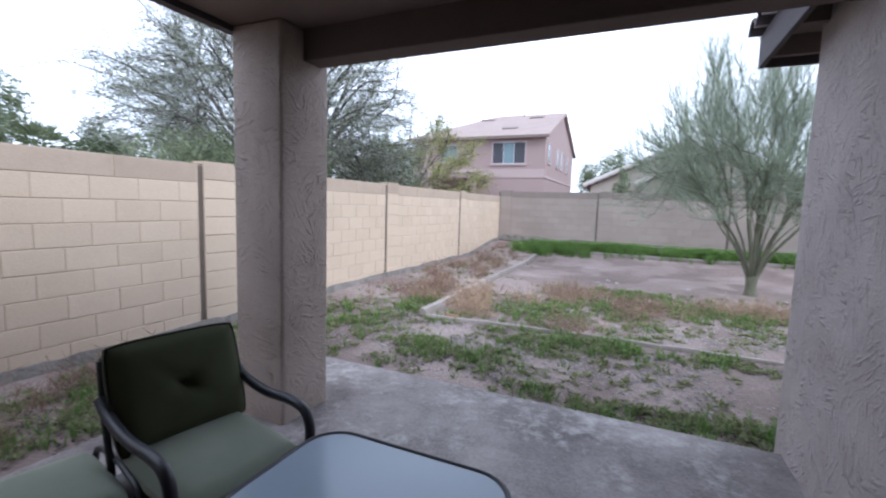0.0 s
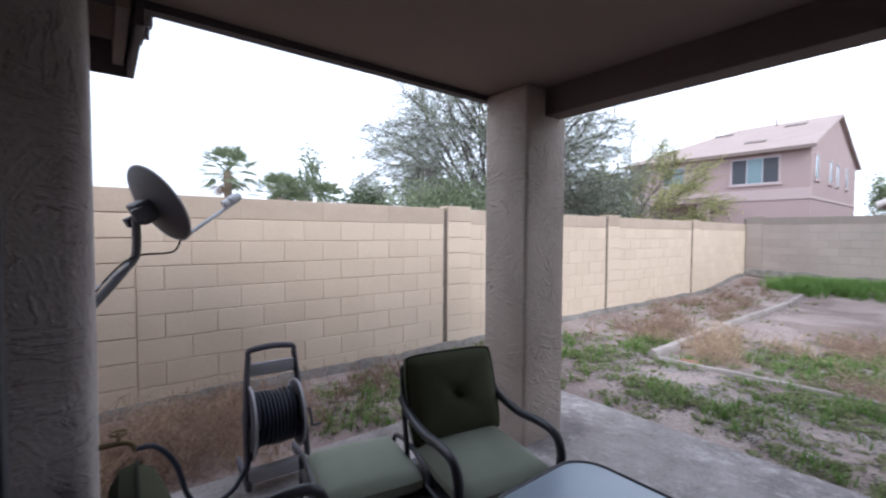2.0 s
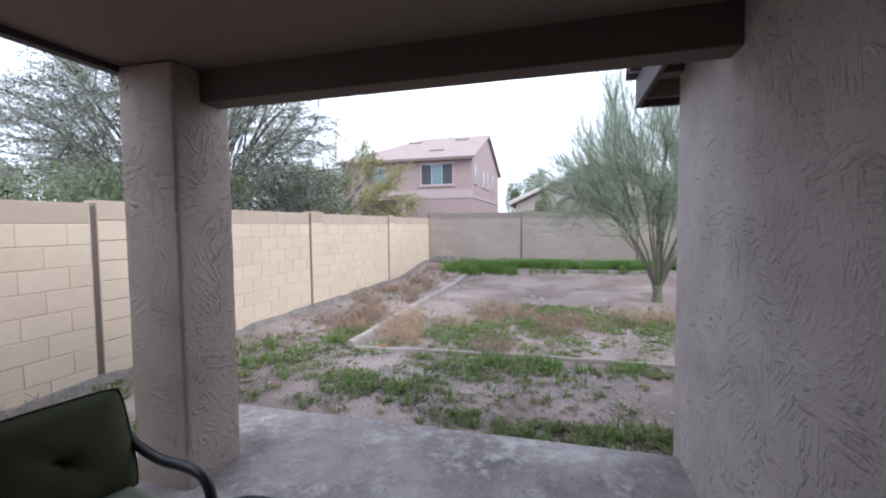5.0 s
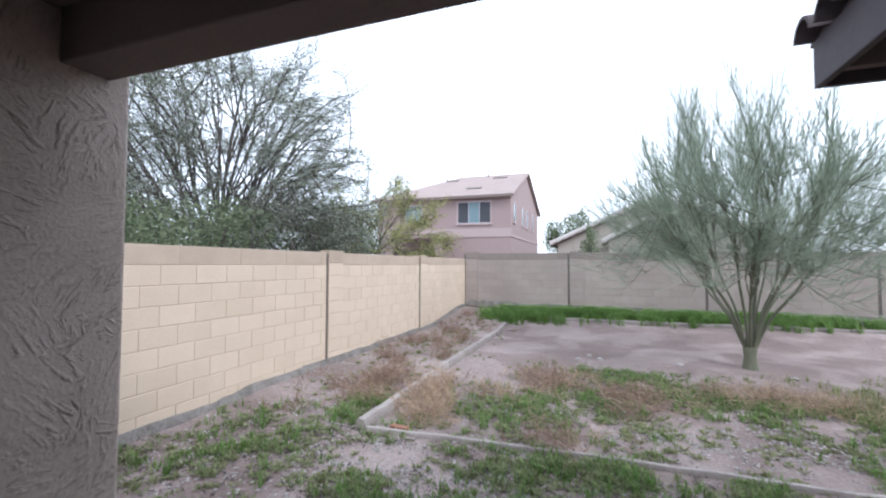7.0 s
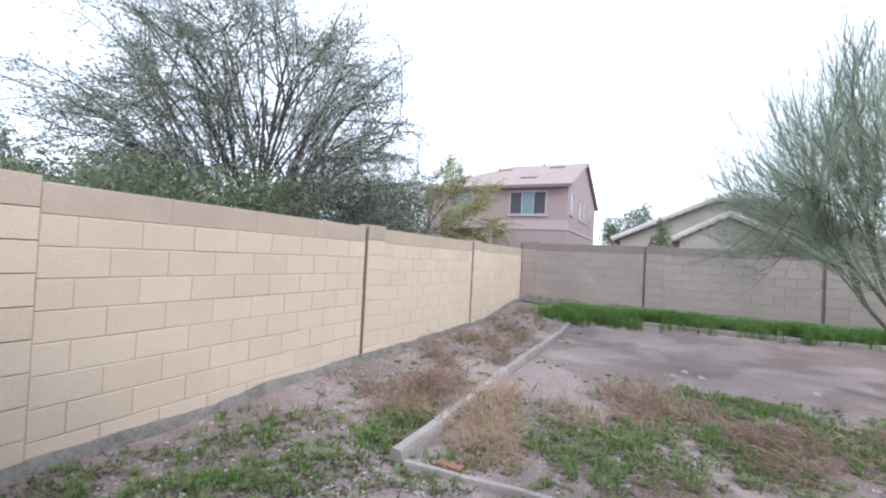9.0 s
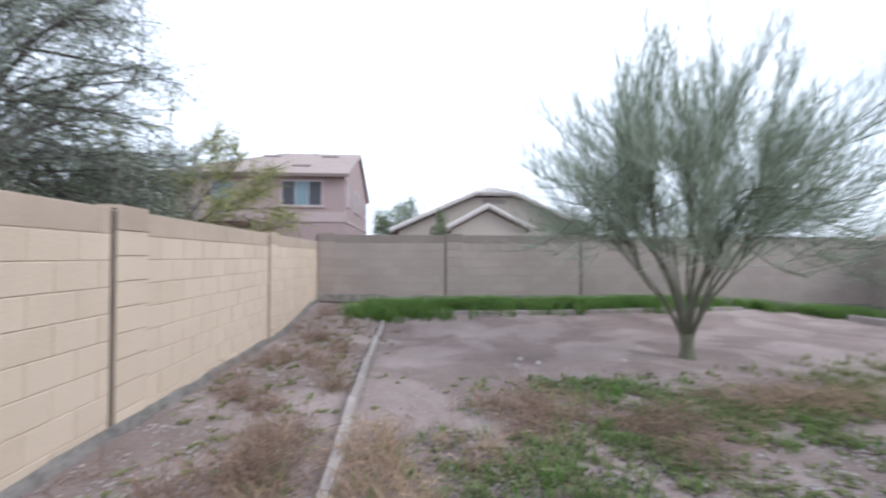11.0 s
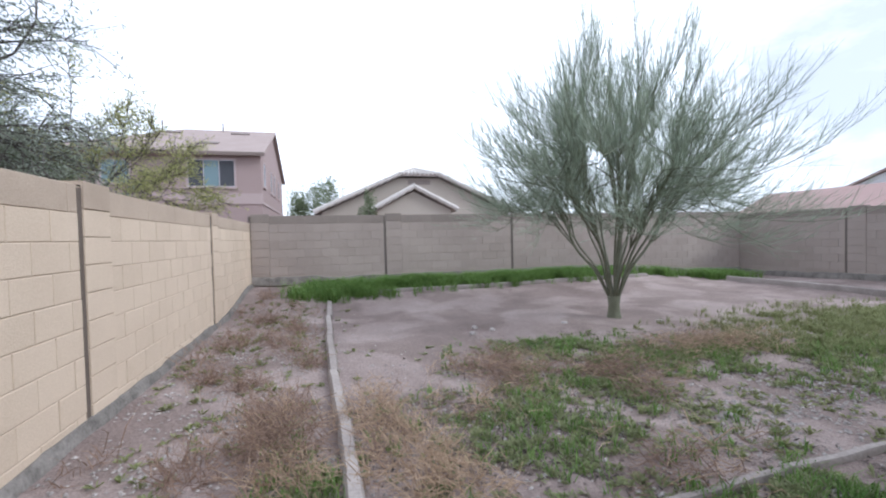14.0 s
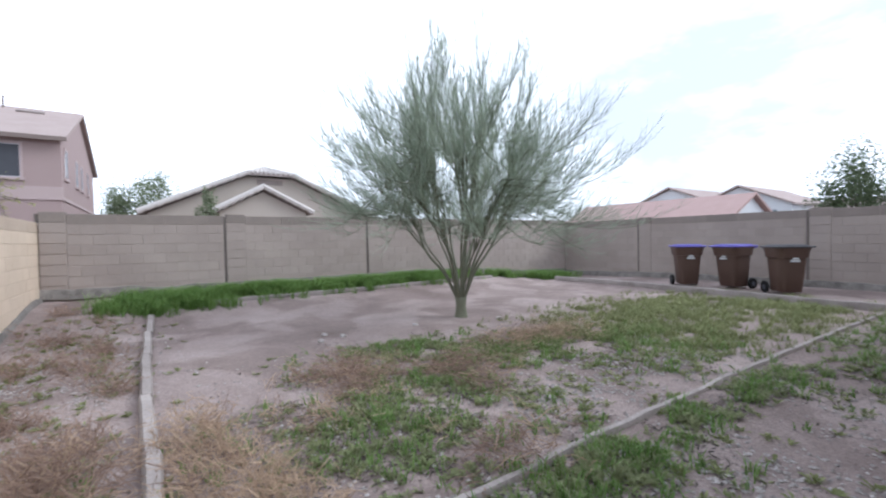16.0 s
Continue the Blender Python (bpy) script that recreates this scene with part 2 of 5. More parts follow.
STUCCO = stucco("trowelled_stucco", (0.36, 0.295, 0.25), (0.55, 0.465, 0.40))
STUCCOGREY = stucco("grey_trowelled_stucco", (0.31, 0.268, 0.255), (0.49, 0.44, 0.425))


def glass(name, tint, rough, alpha=0.0):
    m = bpy.data.materials.new(name)
    m.use_nodes = True
    b = m.node_tree.nodes["Principled BSDF"]
    b.inputs["Base Color"].default_value, b.inputs["Roughness"].default_value = (*tint, 1), rough
    b.inputs["Transmission Weight"].default_value, b.inputs["IOR"].default_value = alpha, 1.5
    return m


TABLEGLASS = glass("frosted_table_glass", (0.40, 0.47, 0.56), 0.16, 0.25)
WINDOWGLASS = glass("teal_window_glass", (0.16, 0.23, 0.25), 0.05)
SCREEN = material("dark_window_screen", (0.05, 0.052, 0.06), (0.075, 0.078, 0.088), 3, 0.6, 0, 80)
DOORGLASS = glass("door_glass", (0.02, 0.021, 0.026), 0.08)


# ---- mesh tools ----
class Shape:
    """Vertices and faces gathered piece by piece."""

    def __init__(self):
        self.v, self.f = [], []

    def add(self, v, f, m=None):
        k = len(self.v)
        self.v += [tuple(m @ Vector(p)) for p in v] if m else [tuple(p) for p in v]
        self.f += [tuple(i + k for i in q) for q in f]
        return self

    def box(self, x0, x1, y0, y1, z0, z1, bevel=0.0, m=None, segments=2):
        if not bevel:
            v = [(x, y, z) for z in (z0, z1) for y in (y0, y1) for x in (x0, x1)]
            return self.add(v, [(0, 2, 3, 1), (4, 5, 7, 6), (0, 1, 5, 4), (2, 6, 7, 3), (0, 4, 6, 2), (1, 3, 7, 5)], m)
        b = bmesh.new()
        bmesh.ops.create_cube(b, size=1)
        for p in b.verts:
            p.co = Vector(((x0 + x1) / 2 + p.co.x * (x1 - x0), (y0 + y1) / 2 + p.co.y * (y1 - y0), (z0 + z1) / 2 + p.co.z * (z1 - z0)))
        bmesh.ops.bevel(b, geom=b.edges[:], offset=bevel, segments=segments, profile=0.5, affect="EDGES")
        b.verts.index_update()
        self.add([p.co[:] for p in b.verts], [[p.index for p in q.verts] for q in b.faces], m)
        b.free()
        return self

    def tube(self, pts, r, n=8, caps=True, m=None):
        pts = [Vector(p) for p in pts]
        rs = r if isinstance(r, (list, tuple)) else [r] * len(pts)
        v, f, up = [], [], None
        for i, p in enumerate(pts):
            d = (pts[min(i + 1, len(pts) - 1)] - pts[max(i - 1, 0)]).normalized()
            if up is None:
                up = d.orthogonal().normalized()
            up = (up - d * up.dot(d)).normalized()
            side = d.cross(up)
            v += [p + (up * math.cos(a) + side * math.sin(a)) * rs[i] for a in (2 * math.pi * j / n for j in range(n))]
        for i in range(len(pts) - 1):
            f += [(i * n + j, i * n + (j + 1) % n, (i + 1) * n + (j + 1) % n, (i + 1) * n + j) for j in range(n)]
        if caps:
            f += [tuple(reversed(range(n))), tuple(range((len(pts) - 1) * n, len(pts) * n))]
        return self.add(v, f, m)

    def lathe(self, profile, n=20, m=None):
        """(radius, height) pairs turned about z."""
        v = [(r * math.cos(2 * math.pi * j / n), r * math.sin(2 * math.pi * j / n), z) for r, z in profile for j in range(n)]
        f = [(i * n + j, i * n + (j + 1) % n, (i + 1) * n + (j + 1) % n, (i + 1) * n + j) for i in range(len(profile) - 1) for j in range(n)]
        return self.add(v, f, m)

    def prism(self, outline, h0, h1, axis="z", m=None):
        """An outline in two coordinates drawn out along the third axis."""
        k = len(outline)
        put = {"z": lambda a, b, h: (a, b, h), "y": lambda a, b, h: (a, h, b), "x": lambda a, b, h: (h, a, b)}[axis]
        v = [put(a, b, h0) for a, b in outline] + [put(a, b, h1) for a, b in outline]
        f = [tuple(reversed(range(k))), tuple(range(k, 2 * k))] + [(i, (i + 1) % k, (i + 1) % k + k, i + k) for i in range(k)]
        return self.add(v, f, m)

    def mesh(self, name, mat, smooth=False):
        me = bpy.data.meshes.new(name)
        me.from_pydata(self.v, [], self.f)
        b = bmesh.new() if len(self.f) < 4000 else None
        if b:
            b.from_mesh(me)
            bmesh.ops.recalc_face_normals(b, faces=b.faces)
            b.to_mesh(me)
            b.free()
        if mat:
            me.materials.append(mat)
        if smooth:
            me.shade_smooth()
            me.set_sharp_from_angle(angle=radians(40))
        me.update()
        return me


def part(name, shape, mat, parent=None, label="", smooth=True):
    ob = new(name, shape.mesh(name, mat, smooth))
    if parent:
        ob.parent = parent
    if label:
        ob["label"] = label
    return ob


def thing(name, m, label, category, group=""):
    e = new(name)
    e.matrix_basis = m
    e.empty_display_size = 0.1
    return tagged(e, label, category, group)


def structure(name, shape, mat, label="", category="", smooth=False):
    return tagged(part(name, shape, mat, None, "", smooth), label, category, "", "structure")


def arc(points, steps=6):
    """A smooth curve through the points."""
    p = [Vector(points[0])] + [Vector(q) for q in points] + [Vector(points[-1])]
    out = []
    for i in range(1, len(p) - 2):
        for k in range(steps):
            t = k / steps
            out.append(0.5 * ((2 * p[i]) + (p[i + 1] - p[i - 1]) * t + (2 * p[i - 1] - 5 * p[i] + 4 * p[i + 1] - p[i + 2]) * t * t + (3 * p[i] - p[i - 1] - 3 * p[i + 1] + p[i + 2]) * t ** 3))
    return out + [p[-2]]


def smoothstep(a, b, x):
    t = min(1.0, max(0.0, (x - a) / (b - a)))
    return t * t * (3 - 2 * t)


# ---- the plan ----
XW, XE, YN = -4.59, 10.10, 14.30          # block walls: west, east, north
HX, HY = 0.575, 3.13                      # corner of the house beside the patio
WEST_POSTS = (-4.06, -0.40, 3.27, 7.05, 10.72)
SLAB_W, SLAB_N, SLAB_Z = -2.93, 2.98, 0.12
DOOR_Y = -0.50


def ground_z(x, y):
    """Height of the yard: level, rising to the beds along the back wall."""
    z = -0.015 + 0.02 * noise.noise((x * 0.7, y * 0.7, 1.0)) + 0.012 * noise.noise((x * 2.6, y * 2.6, 4.0))
    z += 0.27 * smoothstep(11.2, 14.0, y) * (1 - smoothstep(4.5, 9.0, x)) * smoothstep(-30, -5, x)
    z += 0.09 * smoothstep(7.4, 7.7, x) * smoothstep(4.0, 5.0, y) * (1 - smoothstep(10, 14, y))
    z += 0.05 * smoothstep(-2.8, -3.3, x) * smoothstep(4.5, 6, y) + 0.03 * smoothstep(-4.0, -4.6, x)
    if SLAB_W - 0.3 < x < HX + 0.3 and y < SLAB_N + 0.15:
        z -= 0.05 * smoothstep(SLAB_N + 0.15, SLAB_N - 0.2, y) * smoothstep(SLAB_W - 0.3, SLAB_W + 0.1, x)
    return z


# patches of growth: x, y, radius in x, radius in y, weight
GREEN = [(-1.3, 6.3, 0.9, 0.9, 0.75), (-0.6, 6.8, 0.8, 0.7, 0.7), (0.0, 8.0, 1.1, 0.6, 0.8), (0.9, 7.3, 1.2, 0.6, 0.8), (2.4, 6.6, 1.0, 0.7, 0.7), (2.3, 5.75, 0.9, 0.35, 0.4),
         (-0.65, 4.95, 0.6, 0.3, 1.2), (0.4, 5.0, 0.7, 0.2, 0.9), (1.6, 4.95, 1.0, 0.25, 0.7), (-3.5, 4.5, 0.7, 0.9, 0.7), (-1.9, 3.9, 0.8, 0.4, 0.8), (-1.2, 4.7, 0.7, 0.35, 0.8),
         (-0.3, 3.4, 0.8, 0.24, 1.0), (0.45, 3.45, 0.5, 0.25, 1.0), (-3.1, 5.6, 0.22, 0.7, 1.1), (-4.3, 3.6, 0.35, 0.6, 0.6), (-2.6, 3.6, 0.5, 0.4, 0.5), (3.2, 4.5, 1.4, 0.3, 0.4),
         (-3.9, 1.9, 0.4, 0.6, 0.8), (-3.5, 1.5, 0.4, 0.4, 0.8), (-3.3, 2.4, 0.3, 0.5, 0.6), (-3.3, 3.2, 0.4, 0.3, 0.5), (-0.9, 5.6, 1.2, 0.3, 0.35), (6.0, 4.7, 2.0, 0.4, 0.5), (-2.4, 5.4, 0.25, 0.5, 0.5)]
LAWN = [(5.0, 7.6, 2.2, 1.1, 1.0), (3.6, 6.5, 1.1, 0.8, 0.9), (2.9, 7.3, 1.0, 0.6, 0.9), (6.5, 6.4, 1.3, 1.0, 0.9), (4.6, 5.8, 1.2, 0.4, 0.6)]
DRY = [(-2.5, 6.3, 0.25, 0.5, 0.6), (-3.25, 6.4, 0.3, 0.6, 0.5), (-1.1, 7.5, 0.6, 0.4, 0.6), (-0.1, 7.0, 0.6, 0.4, 0.6), (1.55, 7.55, 0.8, 0.35, 0.7), (-1.7, 7.0, 0.5, 0.5, 0.4), (-0.9, 5.45, 0.4, 0.3, 0.4)]


def weight(spots, x, y):
    s = 0.0
    for a, b, rx, ry, k in spots:
        d = ((x - a) / rx) ** 2 + ((y - b) / ry) ** 2
        if d < 4:
            s = max(s, k * math.exp(-d))
    return s


# ---- ground ----
def axis_lines(lo, hi, step, far):
    a = list(np.arange(lo, hi + 1e-6, step))
    out = [2, 5, 12, 30, 80, 200, 450]
    return [lo - k for k in reversed(out)] + a + [hi + k for k in out]


gx, gy = axis_lines(-4.9, 10.5, 0.11, 450), axis_lines(-1.0, 15.0, 0.11, 450)
ground = Shape()
ground.v = [(x, y, ground_z(x, y)) for y in gy for x in gx]
nx = len(gx)
ground.f = [(j * nx + i, j * nx + i + 1, (j + 1) * nx + i + 1, (j + 1) * nx + i) for j in range(len(gy) - 1) for i in range(nx - 1)]
DIRT = material("dry_gravelly_dirt", (0.185, 0.14, 0.127), (0.405, 0.335, 0.308), 0.6, 0.96, 0.9, 42, stain=0.75, depth=0.02)
dn, dl = DIRT.node_tree.nodes, DIRT.node_tree.links
d_vor, d_geo, d_mix, d_ramp = dn.new("ShaderNodeTexVoronoi"), dn.new("ShaderNodeNewGeometry"), dn.new("ShaderNodeMix"), dn.new("ShaderNodeValToRGB")
d_vor.inputs["Scale"].default_value = 46
dl.new(d_geo.outputs["Position"], d_vor.inputs["Vector"])
d_sep = dn.new("ShaderNodeSeparateColor")
dl.new(d_vor.outputs["Color"], d_sep.inputs[0])
d_ramp.color_ramp.elements[0].position, d_ramp.color_ramp.elements[0].color = 0.1, (0.76, 0.74, 0.74, 1)
d_ramp.color_ramp.elements[1].position, d_ramp.color_ramp.elements[1].color = 0.9, (1.12, 1.10, 1.09, 1)
dl.new(d_sep.outputs[0], d_ramp.inputs["Fac"])
d_mix.data_type, d_mix.blend_type = "RGBA", "MULTIPLY"
d_mix.inputs[0].default_value = 0.5
db = dn["Principled BSDF"]
dl.new(db.inputs["Base Color"].links[0].from_socket, d_mix.inputs[6])
dl.new(d_ramp.outputs[0], d_mix.inputs[7])
# broad crusted patches with firm edges, where puddles dried
d_big, d_edge, d_mix2 = dn.new("ShaderNodeTexNoise"), dn.new("ShaderNodeValToRGB"), dn.new("ShaderNodeMix")
d_big.inputs["Scale"].default_value, d_big.inputs["Detail"].default_value, d_big.inputs["Distortion"].default_value = 0.8, 6, 0.5
dl.new(d_geo.outputs["Position"], d_big.inputs["Vector"])
d_edge.color_ramp.elements[0].position, d_edge.color_ramp.elements[0].color = 0.45, (0.76, 0.735, 0.72, 1)
d_edge.color_ramp.elements[1].position, d_edge.color_ramp.elements[1].color = 0.56, (1.06, 1.06, 1.06, 1)
dl.new(d_big.outputs["Fac"], d_edge.inputs["Fac"])
d_mix2.data_type, d_mix2.blend_type = "RGBA", "MULTIPLY"
d_mix2.inputs[0].default_value = 1.0
dl.new(d_mix.outputs[2], d_mix2.inputs[6])
dl.new(d_edge.outputs[0], d_mix2.inputs[7])
dl.new(d_mix2.outputs[2], db.inputs["Base Color"])
structure("ground", ground, DIRT, "pinkish dry gravelly dirt of a neglected back yard", "ground", True)

# ---- patio ----
# pale mineral bloom in broken patches over the damp-stained concrete
sn, sl = SLAB.node_tree.nodes, SLAB.node_tree.links
s_geo, s_mid, s_fine, s_add, s_ramp, s_mix = sn.new("ShaderNodeNewGeometry"), sn.new("ShaderNodeTexNoise"), sn.new("ShaderNodeTexNoise"), sn.new("ShaderNodeMath"), sn.new("ShaderNodeValToRGB"), sn.new("ShaderNodeMix")
s_mid.inputs["Scale"].default_value, s_mid.inputs["Detail"].default_value, s_mid.inputs["Distortion"].default_value = 2.3, 5, 0.6
s_fine.inputs["Scale"].default_value, s_fine.inputs["Detail"].default_value, s_fine.inputs["Roughness"].default_value = 14, 6, 0.7
s_add.operation = "MULTIPLY"
s_ramp.color_ramp.elements[0].position, s_ramp.color_ramp.elements[0].color = 0.265, (0, 0, 0, 1)
s_ramp.color_ramp.elements[1].position, s_ramp.color_ramp.elements[1].color = 0.42, (0.55, 0.55, 0.55, 1)
for q in (s_mid, s_fine):
    sl.new(s_geo.outputs["Position"], q.inputs["Vector"])
sl.new(s_mid.outputs["Fac"], s_add.inputs[0])
sl.new(s_fine.outputs["Fac"], s_add.inputs[1])
sl.new(s_add.outputs[0], s_ramp.inputs["Fac"])
s_mix.data_type = "RGBA"
sb = sn["Principled BSDF"]
sl.new(s_ramp.outputs[0], s_mix.inputs[0])
sl.new(sb.inputs["Base Color"].links[0].from_socket, s_mix.inputs[6])
s_mix.inputs[7].default_value = (0.56, 0.53, 0.51, 1)
sl.new(s_mix.outputs[2], sb.inputs["Base Color"])
slab = Shape().box(SLAB_W, HX + 0.01, DOOR_Y - 0.4, SLAB_N, -0.14, SLAB_Z, 0.012)
structure("patio_slab", slab, SLAB, "stained grey concrete patio slab", "patio", True)

col_x0, col_x1, col_y0, col_y1 = -2.49, -2.11, 1.915, 2.32
structure("column", Shape().box(col_x0, col_x1, col_y0, col_y1, SLAB_Z - 0.02, 2.465, 0.022, segments=3), STUCCO, "square beige column of trowelled stucco on the patio corner", "column", True)
structure("beam", Shape().box(col_x0 + 0.06, HX + 0.02, 2.095, 2.25, 2.285, 2.48, 0.006), BEAMPAINT, "brown painted beam carrying the patio roof", "beam")
structure("ceiling", Shape().box(col_x0 + 0.02, HX + 0.05, DOOR_Y - 0.02, 2.20, 2.465, 2.58), CEILING, "brown painted patio ceiling", "ceiling")
structure("patio_roof", Shape().box(col_x0 - 0.03, HX + 0.05, DOOR_Y - 0.1, 2.40, 2.59, 2.72), ROOFGREY, "low roof over the patio", "roof")
structure("fascia_west", Shape().box(col_x0 - 0.045, col_x0 + 0.018, DOOR_Y, 2.31, 2.43, 2.70), FASCIA, "dark board along the patio roof edge", "fascia")
structure("fascia_north", Shape().box(col_x0 - 0.045, HX - 0.01, 2.315, 2.375, 2.47, 2.70), FASCIA, "dark board along the patio roof edge", "fascia")

# house: wall beside the patio with its rounded corner, back wall with sliding door
round_r = 0.05
outline = [(HX, DOOR_Y - 0.6), (HX, HY - round_r)] + [(HX + round_r - round_r * math.cos(a), HY - round_r + round_r * math.sin(a)) for a in np.linspace(0.3, math.pi / 2, 5)] + [(9.0, HY), (9.0, HY - 0.25), (HX + 0.25, HY - 0.25), (HX + 0.25, DOOR_Y - 0.6)]
structure("wall_house_side", Shape().prism(outline, -0.1, 2.66), STUCCOGREY, "grey-beige trowelled stucco house wall", "wall", True)
DX0, DX1 = -1.68, 0.42
back = Shape().box(DX1, HX, DOOR_Y - 0.2, DOOR_Y, -0.1, 2.58).box(DX0, DX1, DOOR_Y - 0.2, DOOR_Y, 2.13, 2.58)
structure("wall_house_back", back, STUCCO, "stucco house wall round the sliding door", "wall")
block = [(DX0, DOOR_Y - 0.2), (DX0 - 0.02, DOOR_Y), (-1.776, -0.39), (-1.785, -0.285), (-1.81, -0.25), (-1.857, -0.235), (-2.85, -0.235), (-2.885, -0.27), (-2.885, -5.0), (-2.66, -5.0), (-2.66, DOOR_Y - 0.2)]
structure("wall_house_west", Shape().prism(block, -0.1, 2.58), STUCCOGREY, "grey-beige trowelled stucco house corner", "wall", True)
structure("wall_house_inner", Shape().box(-2.66, HX + 0.2, DOOR_Y - 1.6, DOOR_Y - 1.5, -0.1, 2.58), STUCCO, "plain wall inside the house", "wall")

door = tagged(new("door_1"), "dark bronze sliding glass patio door, closed", "door", "", "structure")
door.location.z = SLAB_Z
part("door_frame", Shape().box(DX0, DX0 + 0.07, DOOR_Y - 0.14, DOOR_Y + 0.115, 0.0, 2.01, 0.006).box(DX1 - 0.06, DX1, DOOR_Y - 0.14, DOOR_Y + 0.02, 0.0, 2.01, 0.006)
     .box(DX0 + 0.07, DX1 - 0.06, DOOR_Y - 0.14, DOOR_Y + 0.02, 1.95, 2.01, 0.006).box(DX0 + 0.07, DX1 - 0.06, DOOR_Y - 0.14, DOOR_Y + 0.02, 0.0, 0.04, 0.006), FRAMEDARK, door)
for px in (DX0 + 0.07, -0.64):
    w = 1.0
    part("door_panel", Shape().box(px, px + 0.07, DOOR_Y - 0.09, DOOR_Y - 0.04, 0.04, 1.95, 0.005).box(px + w - 0.07, px + w, DOOR_Y - 0.09, DOOR_Y - 0.04, 0.04, 1.95, 0.005)
         .box(px + 0.07, px + w - 0.07, DOOR_Y - 0.09, DOOR_Y - 0.04, 0.04, 0.13).box(px + 0.07, px + w - 0.07, DOOR_Y - 0.09, DOOR_Y - 0.04, 1.87, 1.95), FRAMEDARK, door)
    part("pane", Shape().box(px + 0.07, px + w - 0.07, DOOR_Y - 0.07, DOOR_Y - 0.06, 0.13, 1.87), DOORGLASS, door)


def eave(name, x0, x1, y0, y1, z, tails, label):
    """An overhanging roof edge: sheathing, fascia on the outer sides, rafter tails and a course of barrel tiles."""
    e = tagged(new(name), label, "eave", "", "structure")
    part("soffit", Shape().box(x0 + 0.03, x1, y0, y1 - 0.03, z + 0.17, z + 0.20), RAFTER, e, "", False)
    part("fascia_board", Shape().box(x0, x0 + 0.03, y0, y1, z, z + 0.21, 0.004).box(x0 + 0.03, x1, y1 - 0.03, y1, z, z + 0.21, 0.004), FASCIA, e, "", False)
    for k in range(tails):
        yy = y0 + 0.03 + (y1 - y0 - 0.12) * k / max(1, tails - 1)
        part("rafter_tail", Shape().box(x0 + 0.03, x1, yy, yy + 0.045, z + 0.05, z + 0.17), RAFTER, e, "", False)
    n = max(2, round((y1 - y0) / 0.2))
    for k in range(n):
        yy = y0 + 0.1 + 0.2 * k
        half = [(0.085 * math.cos(a), 0.085 * math.sin(a)) for a in np.linspace(0, math.pi, 9)] + [(0.07 * math.cos(a), 0.07 * math.sin(a)) for a in np.linspace(math.pi, 0, 9)]
        part("roof_tile", Shape().prism([(yy + a, z + 0.21 + b) for a, b in half], x0 - 0.07, x1, "x"), TILE, e)
    for k in range(max(2, round((x1 - x0) / 0.2))):
        xx = x0 + 0.1 + 0.2 * k
        part("roof_tile", Shape().prism([(xx + a, z + 0.215 + b) for a, b in half], y1 - 0.3, y1 + 0.07, "y"), TILE, e)
    return e


eave("eave_1", 0.395, 2.3, 2.42, 3.60, 2.43, 3, "dark fascia and barrel tiles of the house eave")
eave("eave_2", -3.10, -2.35, -2.6, -0.06, 2.31, 5, "dark fascia, rafter tails and barrel tiles of the house eave")
structure("house_roof", Shape().prism([(0.4, 2.67), (3.7, 2.67), (1.9, 3.25)], 2.35, 9.2, "x", Matrix.Identity(4)), ROOFGREY, "tiled house roof", "roof")


# ---- block walls ----
def course_blocks(a0, a1, courses, h, cap_z):
    """Running bond between two posts: start, end, bottom, top, is it the cap course."""
    for c in range(courses):
        z0, z1 = cap_z - h * (courses - c), cap_z - h * (courses - c - 1)
        a = a0 - (0.2 if c % 2 else 0.0)
        if c == courses - 1:
            a = a0
        while a < a1 - 0.03:
            b = min(a + (0.8 if c == courses - 1 else 0.4), a1)
            s = max(a, a0)
            if b - s > 0.05:
                yield s, b, z0, z1, c == courses - 1
            a += 0.8 if c == courses - 1 else 0.4


def block_shape(length, height, proud, joint=0.003, bevel=0.004):
    """One block's face: x along the wall, y outward, z up, from the origin's corner."""
    x0, x1, z0, z1 = joint, length - joint, joint, height - joint
    v = [(x0, 0, z0), (x1, 0, z0), (x1, 0, z1), (x0, 0, z1), (x0, proud - bevel, z0), (x1, proud - bevel, z0), (x1, proud - bevel, z1), (x0, proud - bevel, z1),
         (x0 + bevel, proud, z0 + bevel), (x1 - bevel, proud, z0 + bevel), (x1 - bevel, proud, z1 - bevel), (x0 + bevel, proud, z1 - bevel)]
    f = [(8, 9, 10, 11)] + [(i, (i + 1) % 4, 4 + (i + 1) % 4, 4 + i) for i in range(4)] + [(4 + i, 4 + (i + 1) % 4, 8 + (i + 1) % 4, 8 + i) for i in range(4)]
    return v, f


COURSE = 0.2033
shared = {}


